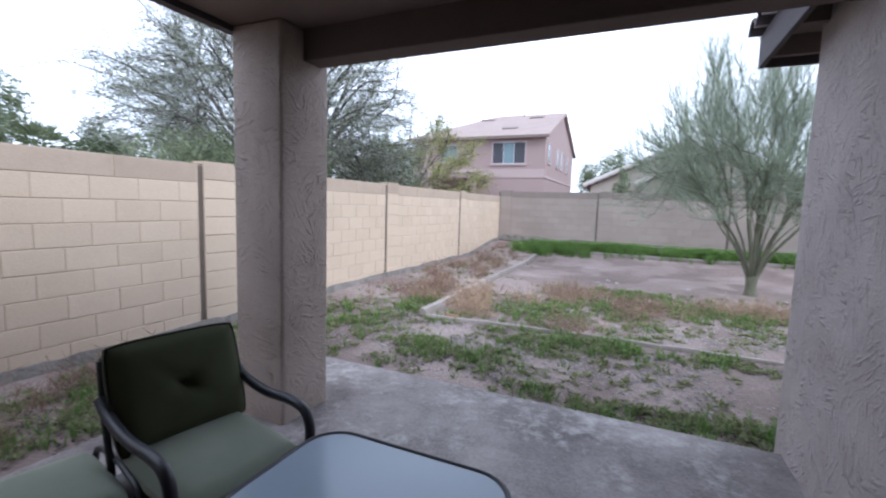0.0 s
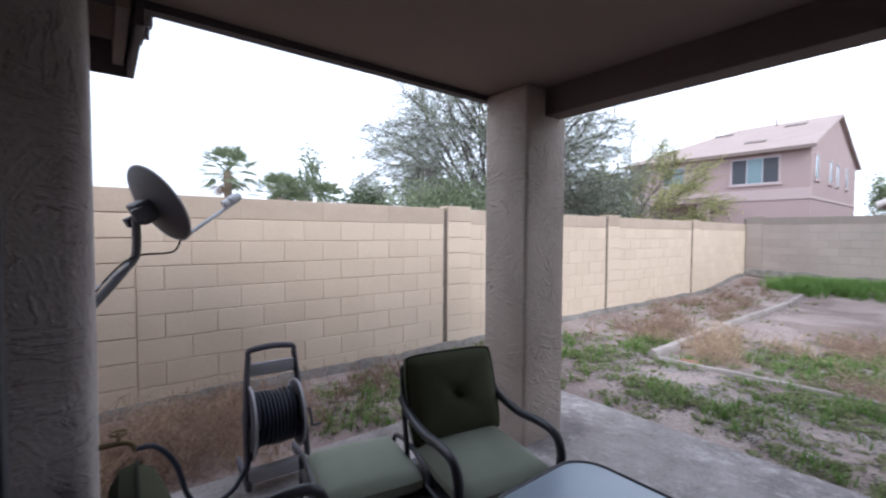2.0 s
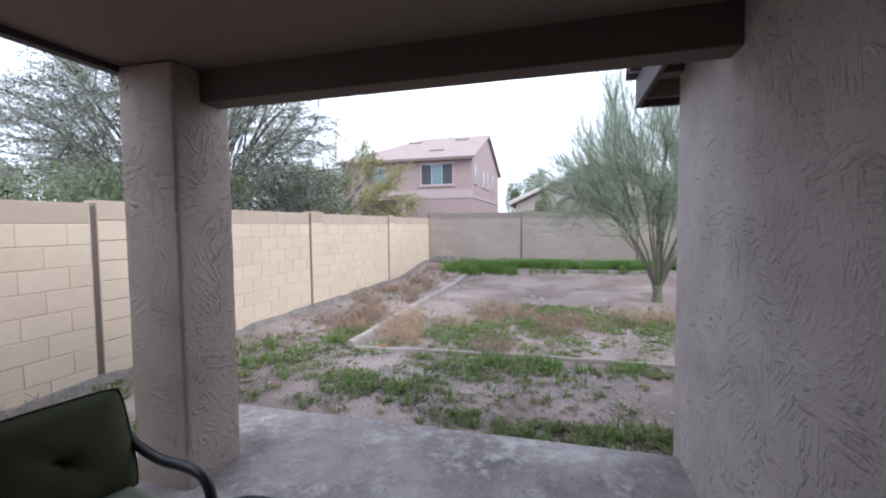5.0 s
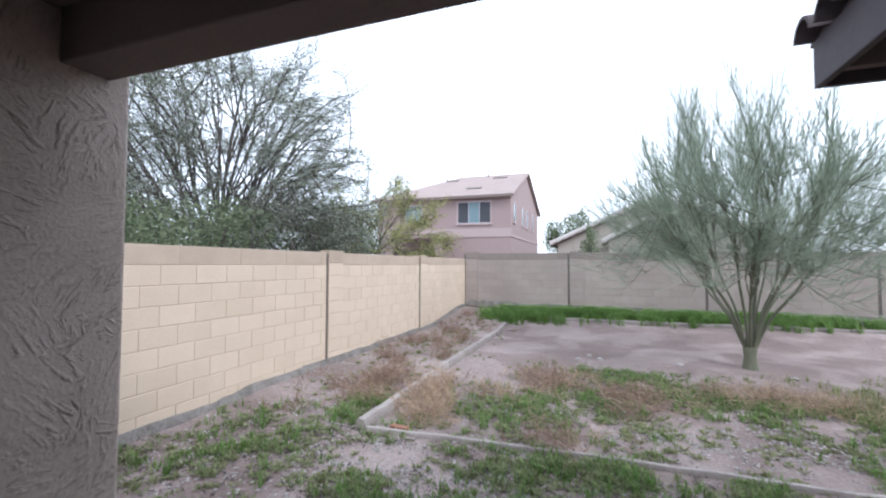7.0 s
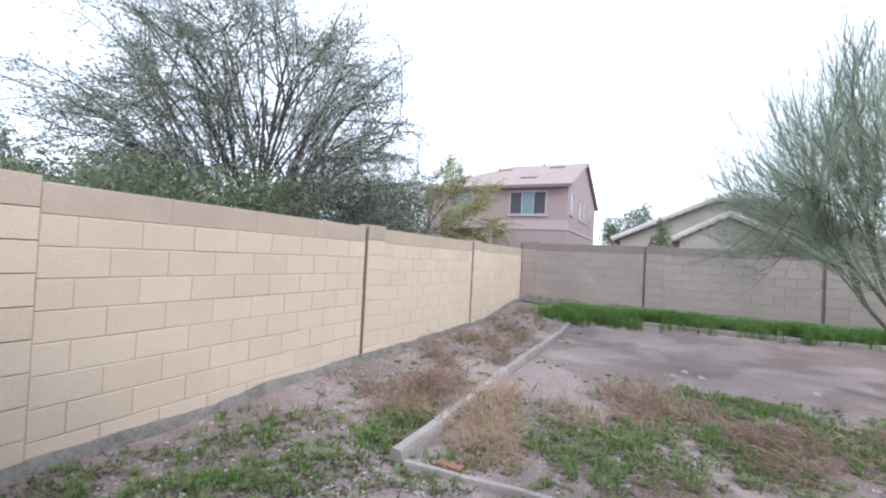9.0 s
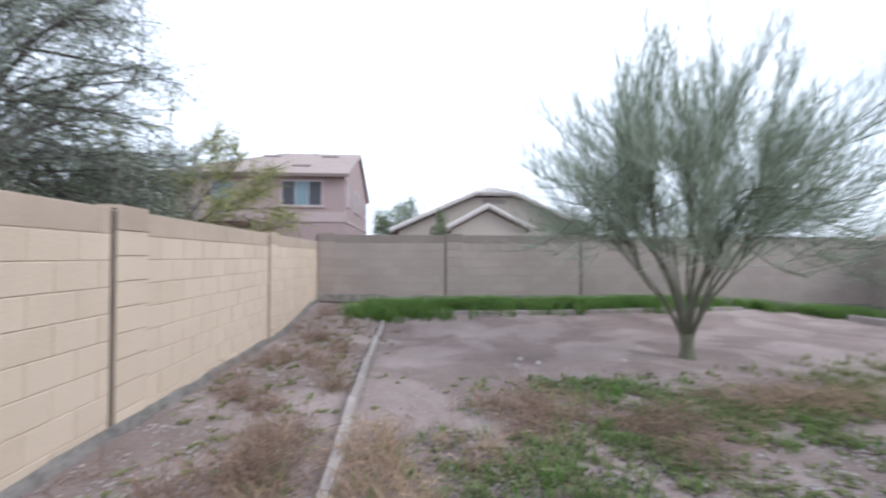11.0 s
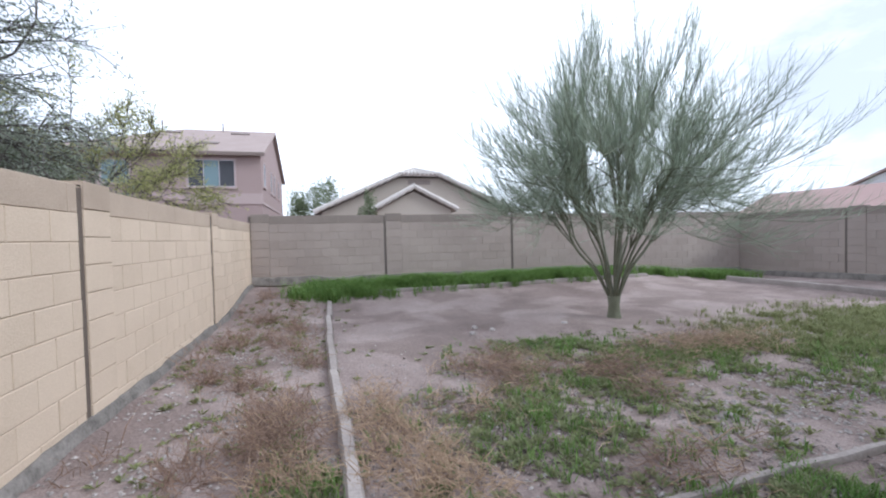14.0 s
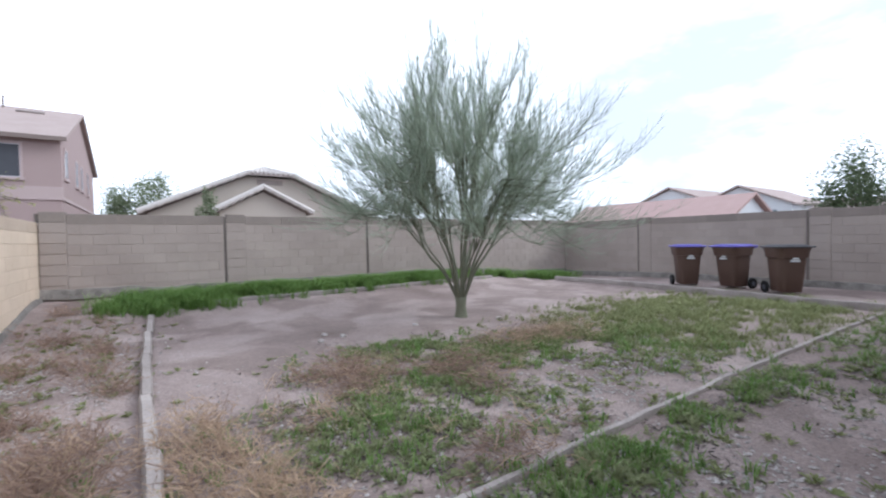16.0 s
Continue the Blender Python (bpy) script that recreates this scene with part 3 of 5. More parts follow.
def block_wall(name, frame_m, length, posts, top, mats, label, proud, single=None, post_w=0.4, thick=0.15):
    """A block wall along its own x, face towards its +y, with posts, control joints and footing."""
    face, face_far, cap, cap_far, mortar = mats
    core = Shape().box(0, length, -thick, 0, -0.4, top - 0.012)
    wall = structure(name, core, mortar, label, "wall")
    wall.matrix_basis = frame_m
    rest, rest_cap, joints = Shape(), Shape(), Shape()
    edges = [0.0] + [p for p in posts] + [length]
    count = 0
    spans = []
    for i in range(len(edges) - 1):
        a0 = edges[i] + (post_w if i else 0.0)
        a1 = edges[i + 1] - (0.055 if i + 1 < len(edges) - 1 else 0.0)
        spans.append((a0, a1, top, proud))
        if 0 < i:
            spans.append((edges[i], edges[i] + post_w, top + 0.035, proud + 0.012))
            joints.box(edges[i] - 0.055, edges[i] - 0.001, 0.0, 0.004, -0.2, top - 0.02)
    for a0, a1, tz, pr in spans:
        is_post = tz > top
        for s, b, z0, z1, capped in course_blocks(a0, a1, 9, COURSE, tz) if not is_post else [(a0, a1, tz - COURSE * (9 - c), tz - COURSE * (8 - c), c == 8) for c in range(9)]:
            bl, pz = b - s, pr + random.uniform(-0.002, 0.002)
            if single and single[0] < s < single[1] and count < 299:
                key = (round(bl, 2), capped, is_post)
                if key not in shared:
                    v, f = block_shape(bl, COURSE, pr)
                    shared[key] = Shape().add(v, f).mesh("block", cap if capped else face)
                o = new("block", shared[key])
                o.parent, o.location = wall, (s, pz - pr, z0)
                count += 1
            else:
                v, f = block_shape(bl, COURSE, pz, 0.0035, 0.004)
                (rest_cap if capped else rest).add(v, f, Matrix.Translation((s, 0, z0)))
    tagged(part("blocks", rest, face_far, wall, "", False), kind="stuff")
    tagged(part("cap_blocks", rest_cap, cap_far, wall, "", False), kind="stuff")
    if joints.v:
        part("control_joint", joints, DARKJOINT if single else GREYJOINT, wall, "", False)
    tops = Shape()
    for a0, a1, tz, pr in spans:
        tops.box(a0 + 0.003, a1 - 0.003, -thick - 0.004, pr - 0.006, tz - 0.03, tz - 0.002)
    part("wall_cap", tops, cap_far, wall, "", False)
    # uneven cement footing at the foot of the wall
    foot, k = Shape(), int(length / 0.12)
    v, f = [], []
    for i in range(k + 1):
        a = length * i / k
        h = 0.085 + 0.03 * noise.noise((a * 1.7, 3.0, len(name))) + 0.02 * noise.noise((a * 7, 1.0, 2.0))
        w = 0.045 + 0.02 * noise.noise((a * 3, 8.0, 2.0))
        p = frame_m @ Vector((a, 0.05, 0))
        g = ground_z(p.x, p.y)
        v += [(a, w + 0.03, g - 0.1), (a, w, g + h * 0.6), (a, 0.022, g + h), (a, -0.01, g + h + 0.004)]
    for i in range(k):
        f += [(4 * i + j, 4 * i + 4 + j, 4 * i + 5 + j, 4 * i + 1 + j) for j in range(3)]
    part("footing", foot.add(v, f), FOOTING, wall)
    return wall


tan = (BLOCK, BLOCK_FAR, CAP, CAP_FAR, MORTAR)
grey = (GREYBLOCK, GREYBLOCK, GREYCAP, GREYCAP, GREYMORTAR)


def west_wall():
    """Built along +y: mirrored frame, so that the control joints lie on the near side of the posts."""
    m = Matrix(((0, 1, 0, XW), (1, 0, 0, -6.0), (0, 0, 1, 0), (0, 0, 0, 1)))
    return block_wall("wall_west", m, YN + 6.0, [p + 6.0 for p in WEST_POSTS], 1.83, tan, "tan concrete block wall with darker cap course", 0.006, (5.8, 19.4))


def north_wall():
    return block_wall("wall_north", Matrix(((1, 0, 0, XW), (0, -1, 0, YN), (0, 0, 1, 0.14), (0, 0, 0, 1))), XE - XW, [0.02 + 0.0, 3.19, 6.68, 10.2], 1.86, grey, "grey-brown concrete block wall", 0.006, None)


def east_wall():
    return block_wall("wall_east", Matrix(((0, -1, 0, XE), (-1, 0, 0, YN), (0, 0, 1, 0.07), (0, 0, 0, 1))), YN + 6.0, [3.0, 7.3, 10.95, 14.6], 1.84, grey, "grey-brown concrete block wall", 0.006, None)


# ---- plants ----
def branch(shape, p, d, length, r, rng, steps=5, wander=0.25, lift=0.0, n=6, taper=0.55):
    pts, rs = [p.copy()], [r]
    for i in range(steps):
        d = (d + Vector((rng.gauss(0, wander), rng.gauss(0, wander), rng.gauss(0, wander) + lift)) * (1.0 / steps)).normalized()
        p = p + d * (length / steps)
        pts.append(p.copy())
        rs.append(r * (1 - (1 - taper) * (i + 1) / steps))
    shape.tube(pts, rs, n, False)
    return pts, d, rs


def palo_verde(x, y):
    """Broom-like desert tree: several green limbs from one short trunk, forking to a wide dome of thousands of thin twigs."""
    rng = random.Random(5)
    t = thing("palo_verde_tree", pose(x, y, ground_z(x, y)), "multi-stemmed green-barked desert tree with thin wispy twigs", "tree")
    wood, crown = Shape(), Shape()
    wood.lathe([(0.14, -0.06), (0.105, 0.05), (0.088, 0.2), (0.105, 0.34), (0.05, 0.44)], 12)
    heart, lean_az = Vector((-0.06, 0.03, 1.50)), radians(-27)

    def reach(a, th):
        return 3.22 * (1 + 0.05 * math.cos(a - lean_az) * math.sin(th)) * (0.93 + 0.14 * noise.noise((math.cos(a) * 1.7, math.sin(a) * 1.7, th * 2.0)))

    def shell(a, th, k):
        return heart + Vector((0.88 * math.sin(th) * math.cos(a), 0.88 * math.sin(th) * math.sin(a), 1.08 * math.cos(th))) * reach(a, th) * k

    limbs = []
    for i in range(17):
        a, th = 2.39996 * i, math.acos(1 - 0.80 * (i + 0.5) / 17)
        end = shell(a, th, rng.uniform(0.42, 0.56))
        foot = Vector((0.06 * math.cos(a), 0.06 * math.sin(a), 0.30))
        mid = foot.lerp(end, 0.45) + Vector((rng.gauss(0, 0.07), rng.gauss(0, 0.07), 0.10))
        pts = arc([foot, foot.lerp(mid, 0.5) + Vector((-0.04 * math.cos(a), -0.04 * math.sin(a), 0.05)), mid, mid.lerp(end, 0.55) + Vector((rng.gauss(0, 0.07), rng.gauss(0, 0.07), 0.0)), end], 4)
        r0 = rng.uniform(0.019, 0.031)
        wood.tube(pts, [r0 * (1 - 0.62 * k / (len(pts) - 1)) for k in range(len(pts))], 6, False)
        limbs.append((pts, r0))
    for i in range(240):
        a, th = rng.uniform(0, 6.2832), math.acos(1 - 1.10 * rng.random())
        end = shell(a, th, rng.uniform(0.58, 1.0))
        pts, r0 = min(limbs, key=lambda q: (q[0][-1] - end).length + 0.35 * rng.random())
        k = rng.randint(len(pts) // 2, len(pts) - 1)
        p0, d0 = pts[k], (pts[k] - pts[k - 2]).normalized()
        gap = (end - p0).length
        path = arc([p0, p0 + d0 * gap * 0.3 + Vector((rng.gauss(0, 0.05), rng.gauss(0, 0.05), 0.02)), p0.lerp(end, 0.66) + Vector((rng.gauss(0, 0.06), rng.gauss(0, 0.06), 0.05)), end], 3)
        wood.tube(path, [max(0.0035, 0.0105 * (1 - 0.75 * q / (len(path) - 1))) for q in range(len(path))], 4, False)
        for q in range(3, len(path)):
            out = (path[q] - path[q - 1]).normalized()
            for c in range(3):
                d = (out * 0.9 + Vector((rng.gauss(0, 0.36), rng.gauss(0, 0.36), rng.gauss(0.55, 0.3)))).normalized()
                ln, base = rng.uniform(0.35, 0.75), path[q].lerp(path[q - 1], rng.random())
                bend = Vector((rng.gauss(0, 0.05), rng.gauss(0, 0.05), 0.05))
                tw = [base, base + d * ln * 0.5 + bend * 0.4, base + d * ln + bend]
                crown.tube(tw, [0.0036, 0.0026, 0.0014], 3, False)
                for e in range(8):
                    s = rng.uniform(0.05, 1.0)
                    b = tw[0].lerp(tw[1], s * 2) if s < 0.5 else tw[1].lerp(tw[2], s * 2 - 1)
                    g = (d * 0.9 + Vector((rng.gauss(0, 0.34), rng.gauss(0, 0.34), rng.gauss(0.45, 0.3)))).normalized() * rng.uniform(0.10, 0.30)
                    w = g.orthogonal().normalized() * rng.uniform(0.0013, 0.0024)
                    w = Matrix.Rotation(rng.uniform(0, 6.3), 3, g.normalized()) @ w
                    m = b + g * 0.55
                    crown.add([b - w, b + w, m + w, m - w, b + g + Vector((0, 0, 0.01))], [(0, 1, 2, 3), (3, 2, 4)])
    part("trunk", wood, BARK, t)
    part("crown", crown, TWIG, t, "thin grey-green wispy twigs", False)


def leaf_cloud(shape, rng, centre, radii, n, size, slim=0.35):
    """Many small leaves about a centre."""
    for i in range(n):
        d = Vector((rng.gauss(0, 1), rng.gauss(0, 1), rng.gauss(0, 1))).normalized() * rng.random() ** 0.45
        p = Vector(centre) + Vector((d.x * radii[0], d.y * radii[1], d.z * radii[2]))
        a = Vector((rng.gauss(0, 1), rng.gauss(0, 1), rng.gauss(0, 0.7))).normalized() * size * rng.uniform(0.6, 1.4)
        b = a.orthogonal().normalized() * a.length * slim
        shape.add([p - a, p - b * 0.9, p + a, p + b], [(0, 1, 2, 3)])


def spread_tree(name, x, y, z0, height, radius, leaf, label, seed, limbs=12, subs=150, leaves=10, size=0.05, trunk_h=1.4, low=1.75, stout=1.0):
    """A broad-crowned tree: dark limbs fork into branches that end on a dome; small leaves in flat sprays along them."""
    rng = random.Random(seed)
    t = thing(name, pose(x, y, z0), label, "tree")
    wood, crown = Shape(), Shape()
    r0 = 0.022 * height
    wood.tube([(0, 0, -0.1), (0.04, 0, trunk_h * 0.5), (0, 0.05, trunk_h)], [r0 * 1.3, r0, r0 * 0.9], 9, False)
    heart = Vector((0, 0, height * 0.40))

    def shell(a, th, k):
        wob = 0.94 + 0.15 * noise.noise((math.cos(a) * 1.8 + seed, math.sin(a) * 1.8, th * 2.2))
        return heart + Vector((math.sin(th) * math.cos(a) * radius, math.sin(th) * math.sin(a) * radius, math.cos(th) * height * 0.60)) * k * wob

    stems = []
    for i in range(limbs):
        a, th = 2.39996 * i + rng.uniform(-0.2, 0.2), math.acos(1 - 1.05 * (i + 0.5) / limbs)
        foot, end = Vector((0, 0.03, trunk_h * rng.uniform(0.75, 1.0))), shell(a, th, rng.uniform(0.45, 0.6))
        kink = Vector((rng.gauss(0, 0.05), rng.gauss(0, 0.05), rng.gauss(0.03, 0.04))) * height
        pts = arc([foot, foot.lerp(end, 0.35) + kink * 0.6, foot.lerp(end, 0.7) + kink * 0.5, end], 4)
        rr = r0 * rng.uniform(0.35, 0.5) * stout
        wood.tube(pts, [rr * (1 - 0.6 * k / (len(pts) - 1)) for k in range(len(pts))], 6, False)
        stems.append((pts, rr))
    for i in range(subs):
        a, th = rng.uniform(0, 6.2832), math.acos(1 - low * rng.random() ** 0.9)
        end = shell(a, th, rng.uniform(0.66, 1.0))
        pts, rr = min(stems, key=lambda q: (q[0][-1] - end).length + 0.1 * radius * rng.random())
        k = rng.randint(len(pts) // 3, len(pts) - 1)
        p0 = pts[k]
        gap = (end - p0).length
        jit = Vector((rng.gauss(0, 0.1), rng.gauss(0, 0.1), rng.gauss(0.04, 0.08))) * gap
        path = arc([p0, p0.lerp(end, 0.4) + jit, p0.lerp(end, 0.75) + jit * 0.6, end], 3)
        wood.tube(path, [max(0.006, rr * 0.4 * (1 - 0.85 * q / (len(path) - 1))) for q in range(len(path))], 4, False)
        for q in range(3, len(path)):
            out = (path[q] - path[q - 1]).normalized()
            for c in range(3):
                d = (out * 0.7 + Vector((rng.gauss(0, 0.6), rng.gauss(0, 0.6), rng.gauss(0, 0.35)))).normalized()
                ln, b0 = rng.uniform(0.09, 0.17) * radius, path[q].lerp(path[q - 1], rng.random())
                e0 = b0 + d * ln + Vector((0, 0, -0.08 * ln))
                wood.tube([b0, b0.lerp(e0, 0.5) + Vector((0, 0, 0.04)), e0], [0.007, 0.005, 0.003], 3, False)
                for s in range(4):
                    leaf_cloud(crown, rng, b0.lerp(e0, 0.2 + 0.27 * s), (0.042 * radius, 0.042 * radius, 0.018 * radius), leaves, size, 0.28)
    part("trunk", wood, BARKDARK, t)
    part("crown", crown, leaf, t, "", False)
    return t


def shrub(name, x, y, z0, radii, height, leaf, label, seed, n=2500, size=0.12, category="shrub", lumps=16):
    """A bush: short stems and clumps of leaves with an uneven outline."""
    rng = random.Random(seed)
    t = thing(name, pose(x, y, z0), label, category)
    stems, crown = Shape(), Shape()
    for i in range(lumps):
        a, rr = rng.uniform(0, 6.28), rng.random() ** 0.5
        c = Vector((radii[0] * rr * math.cos(a) * 0.8, radii[1] * rr * math.sin(a) * 0.8, height * rng.uniform(0.3, 0.88) * (1 - 0.35 * rr * rr)))
        stems.tube([(0.1 * math.cos(a), 0.1 * math.sin(a), -0.1), c * 0.5, c], [0.05, 0.035, 0.012], 5, False)
        s = rng.uniform(0.22, 0.4)
        leaf_cloud(crown, rng, c, (radii[0] * s, radii[1] * s, height * s * 0.55), n // lumps, size)
    part("stem", stems, BARKDARK, t)
    part("crown", crown, leaf, t, "", False)
    return t


def palm(x, y, height, seed, reach=1.5):
    """A fan palm: fibrous trunk and stiff fan fronds."""
    rng = random.Random(seed)
    t = thing("fan_palm", pose(x, y, -0.1), "fan palm with a round head of stiff green fronds", "palm tree", "palms behind the wall")
    part("trunk", Shape().tube([(0, 0, 0), (0.05, 0, height * 0.5), (0, 0, height)], [0.24, 0.19, 0.2], 10), PALMTRUNK, t)
    for i in range(26):
        a, el = 2.4 * i, math.radians(80 - 125 * (i / 25.0))
        d = Vector((math.cos(a) * math.cos(el), math.sin(a) * math.cos(el), math.sin(el)))
        side = d.cross(Vector((0, 0, 1))).normalized() if abs(d.z) < 0.98 else Vector((1, 0, 0))
        up = side.cross(d)
        s = Shape()
        base = Vector((0, 0, height))
        hub = base + d * reach * 0.55
        s.tube([base, base + d * reach * 0.3, hub], [0.03, 0.022, 0.015], 4, False)
        for k in range(15):
            b = math.radians(-75 + 150 * k / 14)
            e = (d * math.cos(b) + side * math.sin(b)).normalized()
            tip = hub + e * reach * 0.55 * rng.uniform(0.85, 1.1) + Vector((0, 0, -0.12 * reach)) * rng.random()
            w = (side * math.cos(b) - d * math.sin(b)) * 0.05
            mid = hub.lerp(tip, 0.55)
            s.add([hub, mid + w + up * 0.02, tip, mid - w], [(0, 1, 2, 3)])
        part("frond", s, LEAFMID if i < 24 else STRAWDARK, t, "" if i < 24 else "dead brown frond", False)


def scatter(name, spots, n, make, mat, label, category, region, seed, floor_weight=0.0, parent_kind="stuff"):
    """Growth spread over the ground by the patches' weights; make adds one clump to the shape."""
    rng, s = random.Random(seed), Shape()
    made = tries = 0
    x0, x1, y0, y1 = region
    while made < n and tries < n * 60:
        tries += 1
        x, y = rng.uniform(x0, x1), rng.uniform(y0, y1)
        w = weight(spots, x, y) + floor_weight
        w *= smoothstep(-0.25, 0.42, 0.8 * noise.noise((x * 2.1, y * 2.1, 7.0)) + 0.8 * noise.noise((x * 5.6, y * 5.6, seed)) + 0.3 * w)
        if rng.random() < w and not (y < SLAB_N + 0.03 and x > SLAB_W - 0.03):
            make(s, rng, x, y, ground_z(x, y), w)
            made += 1
    return tagged(part(name, s, mat, None, "", False), label, category, "", parent_kind)


def weed_clump(s, rng, x, y, z, w):
    """A low rosette of broad little leaves."""
    k, h = rng.randint(8, 14), rng.uniform(0.015, 0.075) * (0.6 + 0.6 * min(w, 1.0))
    for i in range(k):
        a, r = rng.uniform(0, 6.28), rng.uniform(0.02, 0.075)
        d = Vector((math.cos(a), math.sin(a), 0))
        p, q = Vector((x, y, z)) + d * 0.01 * rng.random(), Vector((x, y, z)) + d * r + Vector((0, 0, h * rng.uniform(0.4, 1.0)))
        side = Vector((-d.y, d.x, rng.gauss(0, 0.3))) * rng.uniform(0.004, 0.011)
        mid = p.lerp(q, 0.6) + Vector((0, 0, h * 0.2))
        s.add([p, mid - side, q, mid + side], [(0, 1, 2, 3)])


def grass_tuft(s, rng, x, y, z, w, hmin=0.05, hmax=0.14, k0=7, lean=0.5):
    for i in range(rng.randint(k0, k0 + 5)):
        a = rng.uniform(0, 6.28)
        h = rng.uniform(hmin, hmax)
        b = Vector((x + rng.gauss(0, 0.03), y + rng.gauss(0, 0.03), z - 0.01))
        d = Vector((math.cos(a) * lean * rng.random(), math.sin(a) * lean * rng.random(), 1)) * h
        sd = Vector((-math.sin(a), math.cos(a), 0)) * rng.uniform(0.003, 0.006)
        m = b + d * 0.6
        t = b + d + Vector((math.cos(a), math.sin(a), -0.15)) * h * 0.4
        s.add([b - sd, b + sd, m + sd * 0.8, m - sd * 0.8, t], [(0, 1, 2, 3), (3, 2, 4)])


def tall_grass(s, rng, x, y, z, w):
    grass_tuft(s, rng, x, y, z, w, 0.16, 0.34, 10, 0.55)


def dry_tangle(s, rng, x, y, z, w):
    """A tangle of curved dry stems."""
    for i in range(rng.randint(9, 15)):
        a, el, ln = rng.uniform(0, 6.28), rng.uniform(0.15, 1.3), rng.uniform(0.08, 0.26)
        d = Vector((math.cos(a) * math.cos(el), math.sin(a) * math.cos(el), math.sin(el)))
        p = Vector((x + rng.gauss(0, 0.05), y + rng.gauss(0, 0.05), z + rng.random() ** 2 * 0.10))
        sd = d.orthogonal().normalized() * rng.uniform(0.0015, 0.0035)
        m = p + d * ln * 0.6
        t = m + (d + Vector((rng.gauss(0, 0.7), rng.gauss(0, 0.7), -0.4))).normalized() * ln * 0.5
        s.add([p - sd, p + sd, m + sd, m - sd, t], [(0, 1, 2, 3), (3, 2, 4)])


def litter(s, rng, x, y, z, w):
    for i in range(6):
        a, q = rng.uniform(0, 6.28), Vector((x + rng.gauss(0, 0.06), y + rng.gauss(0, 0.06), z + rng.uniform(0.003, 0.012)))
        d = Vector((math.cos(a), math.sin(a), rng.gauss(0, 0.25))) * rng.uniform(0.008, 0.03)
        e = Vector((-d.y, d.x, rng.gauss(0, 0.004))) * rng.uniform(0.15, 0.4)
        s.add([q - d, q + e, q + d, q - e], [(0, 1, 2, 3)])


def pebble(s, rng, x, y, z, w):
    r = rng.uniform(0.006, 0.019)
    m = Matrix.Translation((x, y, z + r * 0.3)) @ Matrix.Rotation(rng.uniform(0, 6.28), 4, "Z") @ Matrix.Diagonal((r * rng.uniform(0.8, 1.5), r, r * 0.7, 1))
    s.add([(1, 0, 0), (0, 1, 0), (-1, 0, 0), (0, -1, 0), (0, 0, 1)], [(0, 1, 4), (1, 2, 4), (2, 3, 4), (3, 0, 4)], m)


def tumbleweed(x, y, rx, ry, h, mat, label, seed, n=420):
    """A dome of dead stems, curved and forked, on the ground."""
    rng, s = random.Random(seed), Shape()
    for i in range(n):
        a, q = rng.uniform(0, 6.28), rng.random() ** 0.5
        p = Vector((q * rx * math.cos(a), q * ry * math.sin(a), rng.random() ** 1.4 * h * (1 - 0.75 * q * q)))
        d = Vector((p.x * 0.6 + rng.gauss(0, 0.12), p.y * 0.6 + rng.gauss(0, 0.12), rng.gauss(0.06, 0.12))).normalized()
        w = rng.uniform(0.0018, 0.0042)
        for k in range(4):
            ln = rng.uniform(0.035, 0.075)
            e = p + d * ln
            e.z = max(e.z, 0.006)
            sd = d.orthogonal().normalized() * w
            s.add([p - sd, p + sd, e + sd * 0.8, e - sd * 0.8], [(0, 1, 2, 3)])
            if k:
                t = e + Vector((rng.gauss(0, 0.045), rng.gauss(0, 0.045), rng.gauss(0.015, 0.03)))
                s.add([e - sd * 0.7, e + sd * 0.7, t], [(0, 1, 2)])
            p, d, w = e, (d + Vector((rng.gauss(0, 0.5), rng.gauss(0, 0.5), rng.gauss(-0.05, 0.45)))).normalized(), w * 0.85
    o = part("dry_bush", s, mat, None, "", False)
    o.matrix_basis = pose(x, y, ground_z(x, y) - 0.005)
    tagged(o, label, "dry bush", "dead bushes in the yard")


# ---- timbers ----
def timber_row(pts, label, width=0.10, height=0.10):
    """Weathered landscape timbers laid end to end; each one a little crooked."""
    rng = random.Random(len(pts) * 7 + int(pts[0][0] * 10))
    for (x0, y0), (x1, y1) in zip(pts, pts[1:]):
        ln = math.hypot(x1 - x0, y1 - y0)
        yaw = math.atan2(y1 - y0, x1 - x0) + rng.uniform(-0.012, 0.012)
        s, k = Shape(), 14
        ring = [(-0.5, 0.0), (-0.5, 0.62), (-0.34, 0.95), (0.3, 1.0), (0.5, 0.7), (0.5, 0.0)]
        v, f = [], []
        for i in range(k + 1):
            a = ln * i / k
            wv = 1 + 0.10 * noise.noise((a * 2.5, x0, y0))
            dz = 0.014 * noise.noise((a * 3.0, y0, 5.0))
            v += [(a, p * width * wv + 0.012 * noise.noise((a, x0, 9.0)), q * height + dz * q - 0.05 * (q == 0)) for p, q in ring]
        n = len(ring)
        for i in range(k):
            f += [(i * n + j, i * n + j + 1, (i + 1) * n + j + 1, (i + 1) * n + j) for j in range(n - 1)]
        f += [tuple(range(n)), tuple(range(k * n, k * n + n))]
        z = (ground_z(x0, y0) + ground_z(x1, y1)) / 2 - 0.01
        tilt = math.atan2(ground_z(x0, y0) - ground_z(x1, y1), ln)
        o = part("landscape_timber", s.add(v, f), TIMBER)
        o.matrix_basis = Matrix.Translation((x0, y0, ground_z(x0, y0) - 0.01)) @ Matrix.Rotation(yaw, 4, "Z") @ Matrix.Rotation(tilt, 4, "Y")
        tagged(o, label, "timber", "garden edging timbers")


